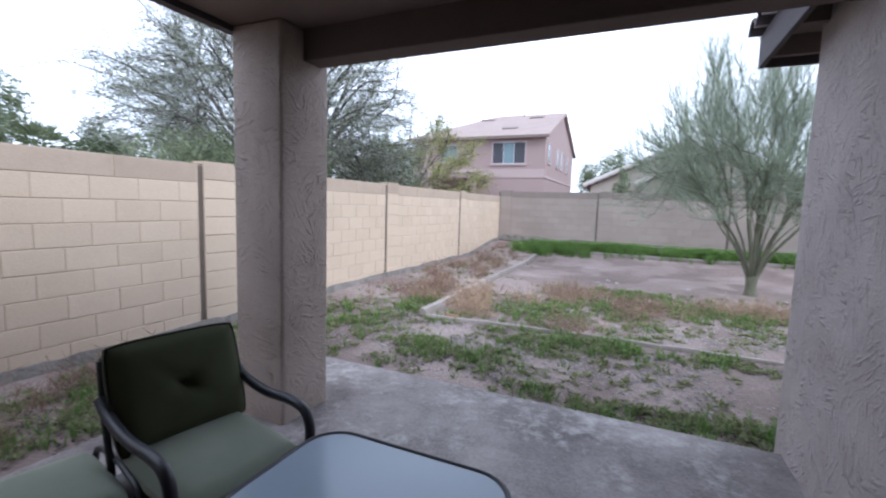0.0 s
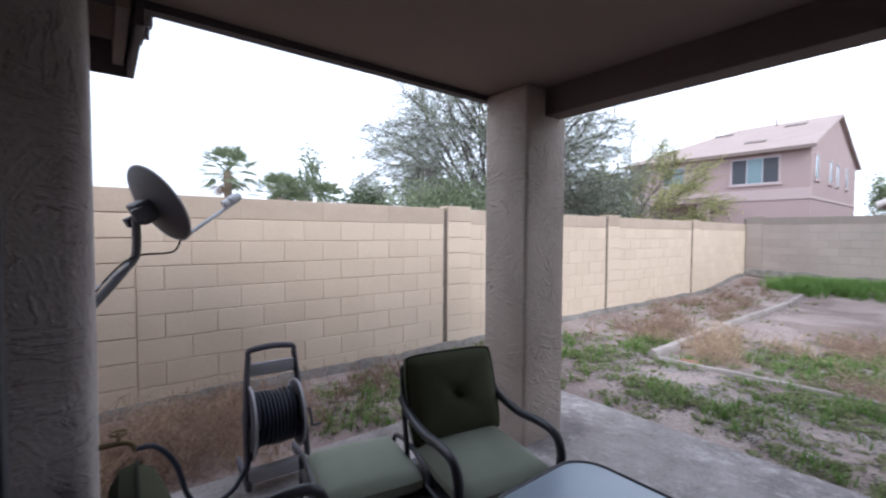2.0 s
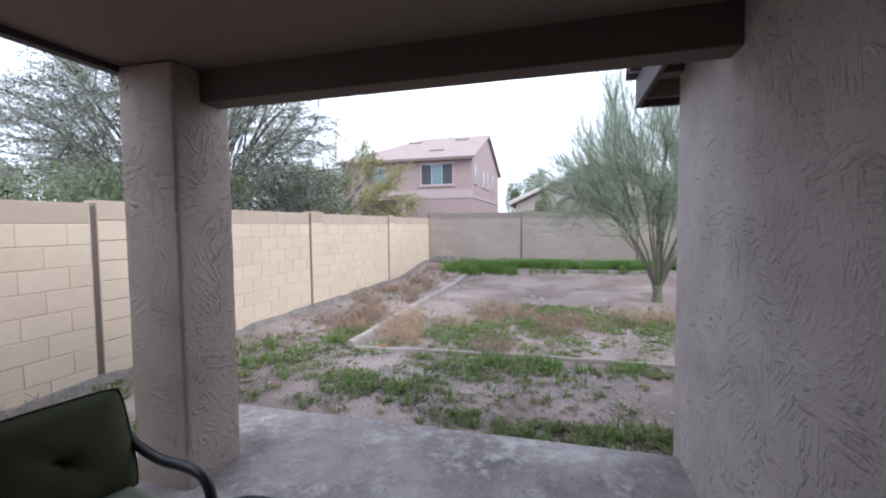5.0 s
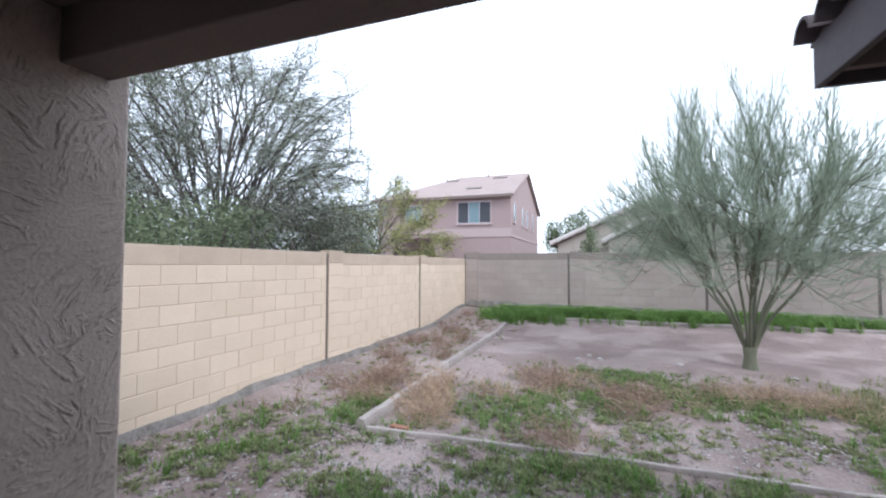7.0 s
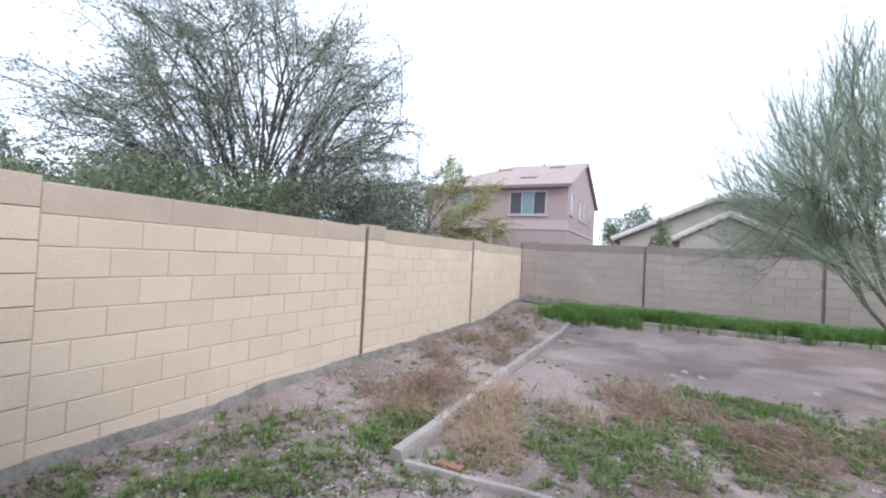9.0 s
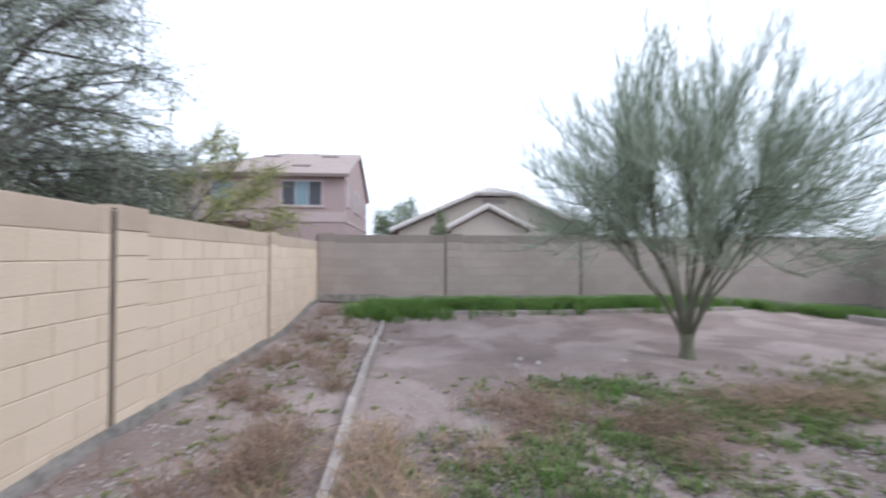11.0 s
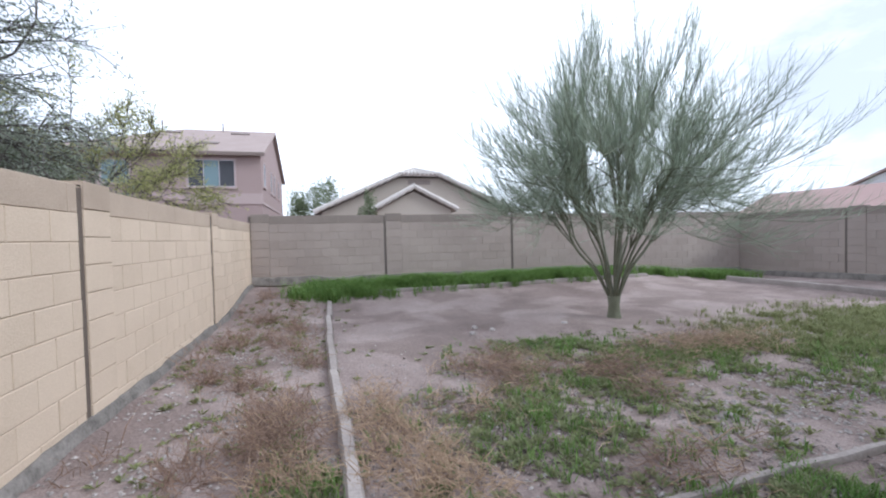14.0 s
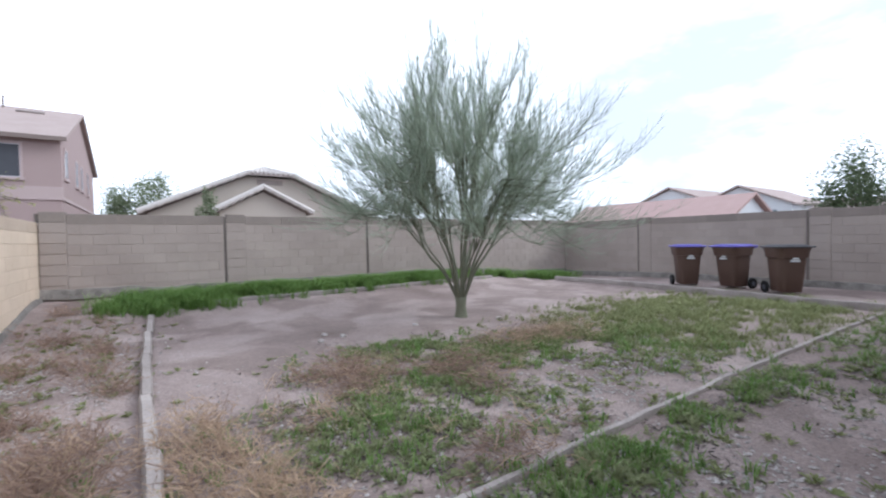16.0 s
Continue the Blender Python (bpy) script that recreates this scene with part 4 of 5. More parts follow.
# ---- patio furniture ----
def cushion(w, d, h, tuft=False, bulge=0.02):
    """A soft pad, w across, d deep, h thick: rounded, slightly crowned, buttoned if tufted."""
    n, v, f = 14, [], []
    for side in (1, -1):
        for j in range(n + 1):
            for i in range(n + 1):
                a, b = -1 + 2 * i / n, -1 + 2 * j / n
                edge = max(abs(a), abs(b))
                rnd = (1 - edge ** 6) ** 0.5
                z = side * (h / 2 * (0.35 + 0.65 * rnd) + bulge * (1 - a * a) * (1 - b * b))
                if tuft:
                    rr = math.hypot(a, b)
                    z -= side * (0.045 * math.exp(-(rr / 0.12) ** 2) + 0.022 * math.exp(-(min(abs(a - b), abs(a + b)) / 0.085) ** 2) * math.exp(-(rr / 0.5) ** 2))
                shrink = 1 - 0.05 * (abs(a) * abs(b)) ** 4
                v.append((a * w / 2 * shrink, b * d / 2 * shrink, z))
    m = (n + 1) ** 2
    for s in range(2):
        for j in range(n):
            for i in range(n):
                q = [s * m + j * (n + 1) + i, s * m + j * (n + 1) + i + 1, s * m + (j + 1) * (n + 1) + i + 1, s * m + (j + 1) * (n + 1) + i]
                f.append(q if s == 0 else q[::-1])
    rim = [i for i in range(n)] + [n + j * (n + 1) for j in range(n)] + [n * (n + 1) + n - i for i in range(n)] + [(n - j) * (n + 1) for j in range(n)]
    for k in range(len(rim)):
        a, b = rim[k], rim[(k + 1) % len(rim)]
        f.append((a, a + m, b + m, b))
    s = Shape().add(v, f)
    return s, [v[i] for i in rim]


def put(shape, m):
    shape.v = [tuple(m @ Vector(p)) for p in shape.v]
    return shape


def patio_chair(m, label):
    """Faces +x. Tube frame with sweeping arms, thick seat cushion and buttoned back cushion."""
    t = thing("patio_chair", m, label, "chair", "patio chairs")
    w = 0.29
    for s in (-1, 1):
        part("arm", Shape().tube(arc([(-0.30, s * w, 0.62), (-0.20, s * w, 0.565), (-0.02, s * w, 0.535), (0.16, s * w, 0.545), (0.27, s * w, 0.53), (0.315, s * w, 0.46), (0.31, s * w, 0.36)], 5), 0.023, 10), METAL, t, "dark bronze sweeping arm")
        part("leg", Shape().tube(arc([(0.31, s * w, 0.37), (0.30, s * w, 0.2), (0.32, s * w, 0.0)], 4), 0.016, 8), METAL, t)
        part("leg", Shape().tube(arc([(-0.25, s * w, 0.32), (-0.27, s * w, 0.15), (-0.33, s * w, 0.0)], 4), 0.016, 8), METAL, t)
        part("back_post", Shape().tube([(-0.24, s * (w - 0.01), 0.3), (-0.29, s * (w - 0.01), 0.55), (-0.345, s * (w - 0.02), 0.77)], 0.015, 8), METAL, t)
    part("seat_frame", Shape().tube([(0.30, -w, 0.29), (0.30, w, 0.29), (-0.26, w, 0.27), (-0.26, -w, 0.27), (0.30, -w, 0.29)], 0.015, 8), METAL, t)
    part("seat_panel", Shape().box(-0.25, 0.29, -w + 0.01, w - 0.01, 0.272, 0.288), METAL, t)
    part("back_frame", Shape().tube(arc([(-0.345, -w + 0.02, 0.77), (-0.355, 0, 0.79), (-0.345, w - 0.02, 0.77)], 4), 0.014, 8), METAL, t)
    seat, rim = cushion(0.58, 0.53, 0.11, False, 0.02)
    # the seat's lighter colour includes the sky light on its top
    part("seat_cushion", put(seat, pose(0.035, 0, 0.355, 0, 2, 0)), SKYLITSAGE, t, "seat cushion, sage colour lightened for sky light on its top")
    back, rim2 = cushion(0.47, 0.555, 0.13, True, 0.02)
    bm = pose(-0.25, 0, 0.61, 0, 74, 0)
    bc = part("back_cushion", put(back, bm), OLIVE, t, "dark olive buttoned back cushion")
    part("piping", Shape().tube([bm @ Vector((p[0] * 1.005, p[1] * 1.005, p[2])) for p in rim2 + rim2[:1]], 0.006, 6), PIPING, bc)
    return t


def ottoman(m):
    t = thing("ottoman", m, "low patio ottoman with dark frame, cushion colour lightened for sky light", "ottoman")
    for s in (-1, 1):
        part("side_rail", Shape().tube(arc([(-0.27, s * 0.265, 0.24), (-0.25, s * 0.27, 0.33), (-0.1, s * 0.27, 0.372), (0.1, s * 0.27, 0.372), (0.25, s * 0.27, 0.33), (0.27, s * 0.265, 0.24)], 5), 0.014, 8), METAL, t)
        for e in (-1, 1):
            part("leg", Shape().tube([(e * 0.265, s * 0.265, 0.25), (e * 0.285, s * 0.27, 0.0)], 0.014, 8), METAL, t)
    part("frame", Shape().tube([(-0.265, -0.265, 0.24), (0.265, -0.265, 0.24), (0.265, 0.265, 0.24), (-0.265, 0.265, 0.24), (-0.265, -0.265, 0.24)], 0.014, 8), METAL, t)
    part("seat_panel", Shape().box(-0.255, 0.255, -0.255, 0.255, 0.225, 0.24), METAL, t)
    c, rim = cushion(0.50, 0.50, 0.12, False, 0.015)
    part("cushion", put(c, pose(0, 0, 0.305)), SKYLITSAGE, t)
    return t


def glass_table(x0, x1, y0, y1, z):
    cx, cy = (x0 + x1) / 2, (y0 + y1) / 2
    t = thing("coffee_table", pose(cx, cy, SLAB_Z), "low patio table with frosted glass top and dark metal rim", "table")
    hx, hy, r = (x1 - x0) / 2, (y1 - y0) / 2, 0.14
    ring = []
    for qx, qy, a0 in ((1, 1, 0), (-1, 1, 90), (-1, -1, 180), (1, -1, 270)):
        ring += [(qx * (hx - r) + r * math.cos(radians(a0 + k * 15)), qy * (hy - r) + r * math.sin(radians(a0 + k * 15))) for k in range(7)]
    part("glass_top", Shape().prism(ring, z - 0.007, z, "z"), TABLEGLASS, t, "frosted pale blue glass top", False)
    part("rim", Shape().tube([(a * 1.008, b * 1.008, z - 0.006) for a, b in ring + ring[:2]], 0.012, 8), METAL, t)
    for sx in (-1, 1):
        for sy in (-1, 1):
            part("leg", Shape().tube(arc([(sx * (hx - 0.06), sy * (hy - 0.06), z - 0.015), (sx * (hx - 0.09), sy * (hy - 0.09), z * 0.5), (sx * (hx - 0.04), sy * (hy - 0.04), 0.0)], 4), 0.015, 8), METAL, t)
    part("shelf_frame", Shape().tube([(sx * (hx - 0.09), sy * (hy - 0.09), z * 0.5) for sx, sy in ((1, 1), (-1, 1), (-1, -1), (1, -1), (1, 1))], 0.009, 6), METAL, t)


def hose_reel(m):
    """Faces +x; the axle runs along y."""
    t = thing("hose_reel_cart", m, "dark plastic hose reel cart wound with dark hose", "hose reel")
    for s in (-1, 1):
        part("upright", Shape().tube(arc([(0.10, s * 0.235, 0.0), (0.04, s * 0.232, 0.3), (-0.05, s * 0.21, 0.56), (-0.09, s * 0.185, 0.79)], 5), 0.024, 8), PLASTIC, t)
        part("foot", Shape().box(-0.26, 0.14, s * 0.235 - 0.022, s * 0.235 + 0.022, 0.0, 0.06, 0.012), PLASTIC, t)
        d = Matrix.Translation((-0.03, s * 0.185, 0.38)) @ Matrix.Rotation(radians(90), 4, "X")
        fl = part("flange", put(Shape().lathe([(0.05, -0.014), (0.2, -0.012), (0.215, -0.004), (0.215, 0.008), (0.2, 0.014), (0.05, 0.012)], 28), d), PLASTIC, t)
        part("flange_rim", put(Shape().lathe([(0.212, -0.008), (0.226, -0.008), (0.226, 0.01), (0.212, 0.01)], 28), d), PLASTICPALE, fl, "pale flange edge")
    part("handle", Shape().tube(arc([(-0.09, -0.185, 0.79), (-0.10, -0.17, 0.825), (-0.105, 0.0, 0.84), (-0.10, 0.17, 0.825), (-0.09, 0.185, 0.79)], 5), 0.021, 8), PLASTIC, t)
    part("cross_plate", Shape().box(-0.095, -0.065, -0.19, 0.19, 0.655, 0.745, 0.012), PLASTICPALE, t, "pale grey cross plate")
    part("base_plate", Shape().box(0.06, 0.12, -0.235, 0.235, 0.03, 0.12, 0.014), PLASTICPALE, t, "pale grey base plate")
    part("axle", put(Shape().tube([(0, 0, -0.24), (0, 0, 0.24)], 0.06, 14), Matrix.Translation((-0.03, 0, 0.38)) @ Matrix.Rotation(radians(90), 4, "X")), PLASTIC, t)
    part("crank", Shape().tube([(-0.03, 0.24, 0.38), (-0.03, 0.30, 0.38), (0.03, 0.30, 0.28), (0.03, 0.37, 0.28)], 0.012, 6), PLASTIC, t)
    for layer, (r, n) in enumerate(((0.10, 11), (0.135, 12), (0.165, 10))):
        pts = [(-0.03 + (r + 0.006 * math.sin(k * 1.7)) * math.cos(k * 2 * math.pi / 22), -0.16 + 0.32 * k / (22 * n) + 0.01 * math.sin(k * 0.31), 0.38 + (r + 0.006 * math.sin(k * 0.9)) * math.sin(k * 2 * math.pi / 22)) for k in range(22 * n + 1)]
        part("hose_winding", Shape().tube(pts, 0.0135, 6), HOSE, t, "dark blue wound hose")
    return t


def satellite_dish():
    """On the west wall of the house, looking away over the block wall."""
    t = thing("satellite_dish", pose(-2.885, -0.36, 1.04) @ Matrix.Scale(0.9, 4), "dark grey satellite dish on an angled arm from the wall", "satellite dish")
    part("wall_plate", Shape().box(-0.02, 0.0, -0.09, 0.09, -0.12, 0.12, 0.004), DISHGREY, t)
    part("mast", Shape().tube(arc([(-0.02, 0, -0.02), (-0.17, 0.13, 0.12), (-0.34, 0.29, 0.31), (-0.375, 0.335, 0.40), (-0.375, 0.335, 0.63)], 5), 0.024, 10), DISHGREY, t)
    part("strut", Shape().tube([(-0.02, 0.05, 0.14), (-0.335, 0.295, 0.33)], 0.008, 6), DISHRIM, t)
    axis = Vector((-0.30, 0.80, 0.5)).normalized()
    q = axis.to_track_quat("Z", "Y").to_matrix().to_4x4()
    dm = Matrix.Translation((-0.405, 0.415, 0.67)) @ q
    prof = [(0.0, 0.0)] + [(0.265 * k / 10, 0.055 * (k / 10) ** 2) for k in range(1, 11)]
    dish = part("reflector", put(Shape().lathe(prof + [(0.268, 0.062), (0.262, 0.064)] + [(0.26 * k / 10, 0.006 + 0.055 * (k / 10) ** 2) for k in range(10, 0, -1)] + [(0.0, 0.006)], 36), dm), DISHGREY, t, "dark grey reflector")
    part("rim", put(Shape().tube([(0.266 * math.cos(a), 0.266 * math.sin(a), 0.058) for a in np.linspace(0, 2 * math.pi, 40)], 0.006, 6), dm), DISHRIM, dish, "pale rolled rim")
    part("bracket", put(Shape().box(-0.06, 0.06, -0.07, 0.07, -0.10, -0.003, 0.012).box(-0.09, -0.05, -0.03, 0.05, -0.14, -0.06, 0.008).box(0.03, 0.08, -0.06, 0.0, -0.15, -0.08, 0.008), dm), DISHGREY, t)
    low = dm @ Vector((0, -0.262, 0.05))
    low = min((dm @ Vector((0.262 * math.cos(a), 0.262 * math.sin(a), 0.05)) for a in np.linspace(0, 6.28, 60)), key=lambda p: p.z)
    tip = low + Vector((-0.13, 0.36, 0.27))
    part("feed_arm", Shape().tube([low, tip], 0.013, 8), DISHRIM, t, "pale feed arm")
    fd = part("feed_horn", put(Shape().lathe([(0.0, -0.05), (0.032, -0.045), (0.036, 0.0), (0.03, 0.05), (0.0, 0.055)], 14), Matrix.Translation(tip + Vector((0, 0, 0.03))) @ q), DISHRIM, t, "pale grey feed horn")
    part("horn_cap", put(Shape().lathe([(0.0, -0.1), (0.026, -0.095), (0.028, -0.05), (0.0, -0.045)], 14), Matrix.Translation(tip + Vector((0.0, 0.0, 0.03))) @ q), WHITEMARK, fd)
    part("cable", Shape().tube(arc([low, low + Vector((0.02, -0.05, -0.08)), (-0.36, 0.33, 0.37), (-0.2, 0.20, 0.27), (-0.06, 0.06, 0.08), (-0.01, 0.02, 0.0)], 6), 0.006, 6), RUBBER, t)


def wheelie_bin(m, lid, label):
    """Front towards +x, wheels and hinge at the back."""
    t = thing("wheelie_bin", m, label, "bin", "wheeled bins by the wall")
    k, v, f = 12, [], []
    levels = [(0.0, 0.22, 0.20), (0.02, 0.24, 0.215), (0.45, 0.275, 0.25), (0.72, 0.295, 0.27), (0.725, 0.33, 0.30), (0.86, 0.345, 0.315), (0.90, 0.36, 0.33), (0.93, 0.36, 0.33)]
    for z, a, b in levels:
        for i in range(4 * k):
            ang = 2 * math.pi * (i + 0.5) / (4 * k)
            c, s = math.cos(ang), math.sin(ang)
            p = 5.0
            rr = (abs(c) ** p + abs(s) ** p) ** (-1 / p)
            v.append((a * c * rr + 0.02 * z, b * s * rr, z + 0.06))
    n = 4 * k
    for j in range(len(levels) - 1):
        f += [(j * n + i, j * n + (i + 1) % n, (j + 1) * n + (i + 1) % n, (j + 1) * n + i) for i in range(n)]
    f += [tuple(reversed(range(n))), tuple(range((len(levels) - 1) * n, len(levels) * n))]
    part("body", Shape().add(v, f), BROWNBIN, t)
    part("lid", Shape().box(-0.36, 0.40, -0.34, 0.34, 0.985, 1.025, 0.018).box(-0.28, 0.30, -0.26, 0.26, 1.01, 1.05, 0.018), lid, t, "purple plastic lid" if lid == PURPLE else "black plastic lid")
    part("handle", Shape().tube([(-0.36, -0.25, 0.96), (-0.42, -0.25, 0.97), (-0.42, 0.25, 0.97), (-0.36, 0.25, 0.96)], 0.016, 8), lid, t)
    for s in (-1, 1):
        wm = Matrix.Translation((-0.25, s * 0.275, 0.13)) @ Matrix.Rotation(radians(90), 4, "X")
        wh = part("wheel", put(Shape().lathe([(0.06, -0.028), (0.12, -0.03), (0.13, -0.015), (0.13, 0.015), (0.12, 0.03), (0.06, 0.028)], 22), wm), RUBBER, t)
        part("hub", put(Shape().lathe([(0.0, -0.022), (0.06, -0.02), (0.06, 0.02), (0.0, 0.022)], 16), wm), PLASTIC, wh)
    part("axle", Shape().tube([(-0.25, -0.29, 0.13), (-0.25, 0.29, 0.13)], 0.014, 8), METAL, t)
    part("front_mark", Shape().box(0.327, 0.331, -0.085, 0.085, 0.70, 0.735).box(0.331, 0.336, -0.05, 0.06, 0.75, 0.81), WHITEMARK, t, "white printed mark", False)
    return t


# ---- houses beyond the walls ----
def window(parent, cx, z0, z1, w, plane, axis, panes=2, trim=PINKTRIM):
    """A recessed window with frame, panes and sill on a facade; axis is the facade's outward direction."""
    s = -1 if axis[0] == "-" else 1

    def bx(a0, a1, d0, d1, h0, h1):
        lo, hi = sorted((plane + s * d0, plane + s * d1))
        return (a0, a1, lo, hi, h0, h1) if axis[1] == "y" else (lo, hi, a0, a1, h0, h1)

    fr = Shape()
    for q in (bx(cx - w / 2 - 0.1, cx + w / 2 + 0.1, 0.0, 0.05, z1, z1 + 0.1), bx(cx - w / 2 - 0.1, cx - w / 2, 0.0, 0.05, z0, z1), bx(cx + w / 2, cx + w / 2 + 0.1, 0.0, 0.05, z0, z1)):
        fr.box(*q)
    win = part("window", fr, trim, parent, "", False)
    part("sill", Shape().box(*bx(cx - w / 2 - 0.15, cx + w / 2 + 0.15, 0.0, 0.09, z0 - 0.12, z0)), trim, win, "", False)
    for i in range(panes):
        a = cx - w / 2 + w * i / panes
        part("pane", Shape().box(*bx(a + 0.03, a + w / panes - 0.03, 0.004, 0.012, z0 + 0.04, z1 - 0.04)), SCREEN if panes == 3 and i != 1 else WINDOWGLASS, win, "", False)
    mull = Shape()
    for i in range(panes + 1):
        a = cx - w / 2 + w * i / panes
        mull.box(*bx(a - 0.02, a + 0.02, 0.004, 0.03, z0, z1))
    mull.box(*bx(cx - w / 2, cx + w / 2, 0.004, 0.028, z0, z0 + 0.04)).box(*bx(cx - w / 2, cx + w / 2, 0.004, 0.028, z1 - 0.04, z1))
    part("mullion", mull, PLASTICPALE, win, "", False)


def pink_house():
    t = thing("two_storey_house", pose(-0.64, 1.3, 0.37), "two-storey pink stucco house with pale red tiled roof", "house")
    x0, x1, y0, y1, ze, zr = -15.6, -5.6, 28.4, 41.0, 5.95, 8.55
    ym = (y0 + y1) / 2
    part("wall", Shape().box(x0, x1, y0, y1, -0.2, ze).prism([(y0, ze), (y1, ze), (ym, zr - 0.1)], x1 - 0.2, x1, "x"), PINK, t, "", False)
    e, hip = 0.4, 4.5
    v = [(x0 - e, y0 - e, ze - 0.1), (x1 + 0.25, y0 - e, ze - 0.1), (x1 + 0.25, ym, zr), (x0 + hip, ym, zr), (x0 - e, y1 + e, ze - 0.1), (x1 + 0.25, y1 + e, ze - 0.1)]
    v += [(a, b, c + 0.16) for a, b, c in v]
    top = [(6, 7, 8, 9), (6, 9, 10), (9, 8, 11, 10)]
    f = top + [tuple(i - 6 for i in reversed(q)) for q in top] + [(0, 1, 7, 6), (1, 2, 8, 7), (2, 5, 11, 8), (5, 4, 10, 11), (4, 0, 6, 10)]
    part("roof", Shape().add(v, f), ROOFPINK, t, "pale red tiled roof", False)
    part("fascia", Shape().box(x0 - e, x1 + 0.27, y0 - e - 0.03, y0 - e, ze - 0.14, ze + 0.05), RAFTER, t, "", False)
    part("band", Shape().box(x0 - 0.05, x1 + 0.05, y0 - 0.05, y0, 3.15, 3.75).box(x1, x1 + 0.05, y0, y1, 3.15, 3.3), PINKTRIM, t, "", False)
    window(t, -8.15, 4.12, 5.60, 2.33, y0, "-y", 3)
    window(t, -12.7, 4.3, 5.5, 1.3, y0, "-y", 2)
    for yy in (29.6, 33.0, 34.9, 37.7):
        window(t, yy, 4.25, 5.6, 0.75, x1, "+x", 1)
    part("porch_roof", Shape().box(-13.5, -9.6, 25.6, y0, 2.95, 3.3, 0.03), PINK, t, "", False)
    for xx in (-13.2, -9.9):
        part("porch_post", Shape().box(xx - 0.25, xx + 0.25, 25.7, 26.2, -0.2, 2.95, 0.03), PINK, t, "", False)
    for xx, k in ((-7.4, 0.80), (-8.6, 0.30), (-11.4, 0.78)):
        yv, zv = y0 - e + (ym - y0 + e) * k, ze + 0.06 + (zr - ze + 0.1) * k
        tilt = math.degrees(math.atan2(zr - ze + 0.1, ym - y0 + e))
        part("flat_vent", put(Shape().box(-0.55, 0.55, -0.2, 0.2, -0.02, 0.06, 0.015), pose(xx, yv, zv + 0.03, tilt, 0, 0)), ROOFGREY, t, "low brown roof vent", False)
    for xx, zz in ((-12.2, 8.7), (-8.6, 8.7)):
        part("roof_vent", Shape().tube([(xx, ym - 0.6, zr - 0.3), (xx, ym - 0.6, zr + 0.55)], 0.05, 8), RAFTER, t)


def tile_edge(p, q, w=0.28, h=0.12):
    """A line of barrel tiles along a sloping gable edge, as scalloped segments."""
    p, q = Vector(p), Vector(q)
    n, s = max(2, round((q - p).length / 0.42)), Shape()
    for i in range(n):
        a, b = p.lerp(q, i / n), p.lerp(q, (i + 1.12) / n)
        s.tube([a + Vector((0, 0, 0.02)), b + Vector((0, 0, 0.05))], [0.15, 0.12], 7)
    return s


def gable_house():
    t = thing("gabled_house", pose(-0.3, 0, 0.03), "beige stucco single-storey house with pale-edged tiled gable", "house")
    y0, y1 = 27.7, 40.0
    xl, xr, zl = -3.1, 8.5, 2.85
    xa, xb, za = 1.55, 3.95, 4.85
    part("wall", Shape().prism([(xl + 0.4, -0.2), (xr - 0.4, -0.2), (xr - 0.4, zl), (xb, za - 0.05), (xa, za - 0.05), (xl + 0.4, zl)], y0, y1, "y"), BEIGE, t, "", False)
    xm, zt, yh = (xa + xb) / 2, 5.42, y0 + 1.6
    yf = y0 - 0.35
    v = [(xl, yf, zl - 0.1), (xa, yf, za), (xb, yf, za), (xr, yf, zl - 0.1), (xm, yh, zt), (xm, y1, zt), (xl, y1, zl - 0.1), (xr, y1, zl - 0.1)]
    v += [(a, b, c + 0.14) for a, b, c in v]
    top = [(8, 9, 12, 13, 14), (9, 10, 12), (10, 11, 15, 13, 12)]
    f = top + [tuple(i - 8 for i in reversed(q)) for q in top] + [(0, 1, 9, 8), (1, 2, 10, 9), (2, 3, 11, 10)]
    part("roof", Shape().add(v, f), ROOFGREY, t, "grey-brown tiled roof", False)
    for a, b in (((xl, yf, zl), (xa, yf, za + 0.08)), ((xr, yf, zl), (xb, yf, za + 0.08))):
        part("barge_tiles", tile_edge(a, b), BARGE, t, "pale barge tiles")
    part("barge_tiles", tile_edge((xa, yf, za + 0.08), (xm, yh, zt + 0.1)), BARGE, t, "pale barge tiles")
    part("barge_tiles", tile_edge((xb, yf, za + 0.08), (xm, yh, zt + 0.1)), BARGE, t, "pale barge tiles")
    rows = Shape()
    for k in range(9):
        xx = xa + 0.2 + 0.25 * k
        g = 1 - abs(xx - xm) / ((xb - xa) / 2)
        rows.tube([(xx, yf - 0.02, za + 0.14), (xm + (xx - xm) * (1 - 0.9 * g), yf + (yh - yf) * max(g, 0.05), za + 0.14 + (zt - za) * max(g, 0.05))], 0.08, 6)
    part("hip_tiles", rows, BARGE, t)
    part("gable_vent", Shape().box(2.1, 3.4, y0 - 0.03, y0, 4.42, 4.68), ROOFGREY, t, "", False)
    # small front gable
    g0, gl, gr, gm, gz, gt = 25.9, -0.2, 4.4, 2.03, 2.85, 3.95
    part("porch_wall", Shape().prism([(gl + 0.3, -0.2), (gr - 0.3, -0.2), (gr - 0.3, gz), (gm, gt - 0.1), (gl + 0.3, gz)], g0, y0, "y"), BEIGE, t, "", False)
    part("porch_roof", Shape().prism([(gl, gz - 0.1), (gm, gt), (gr, gz - 0.1), (gr, gz + 0.02), (gm, gt + 0.12), (gl, gz + 0.02)], g0 - 0.25, y0, "y"), ROOFGREY, t, "", False)
    for a in (gl, gr):
        part("barge_tiles", tile_edge((a, g0 - 0.25, gz), (gm, g0 - 0.25, gt + 0.1)), BARGE, t, "pale barge tiles")


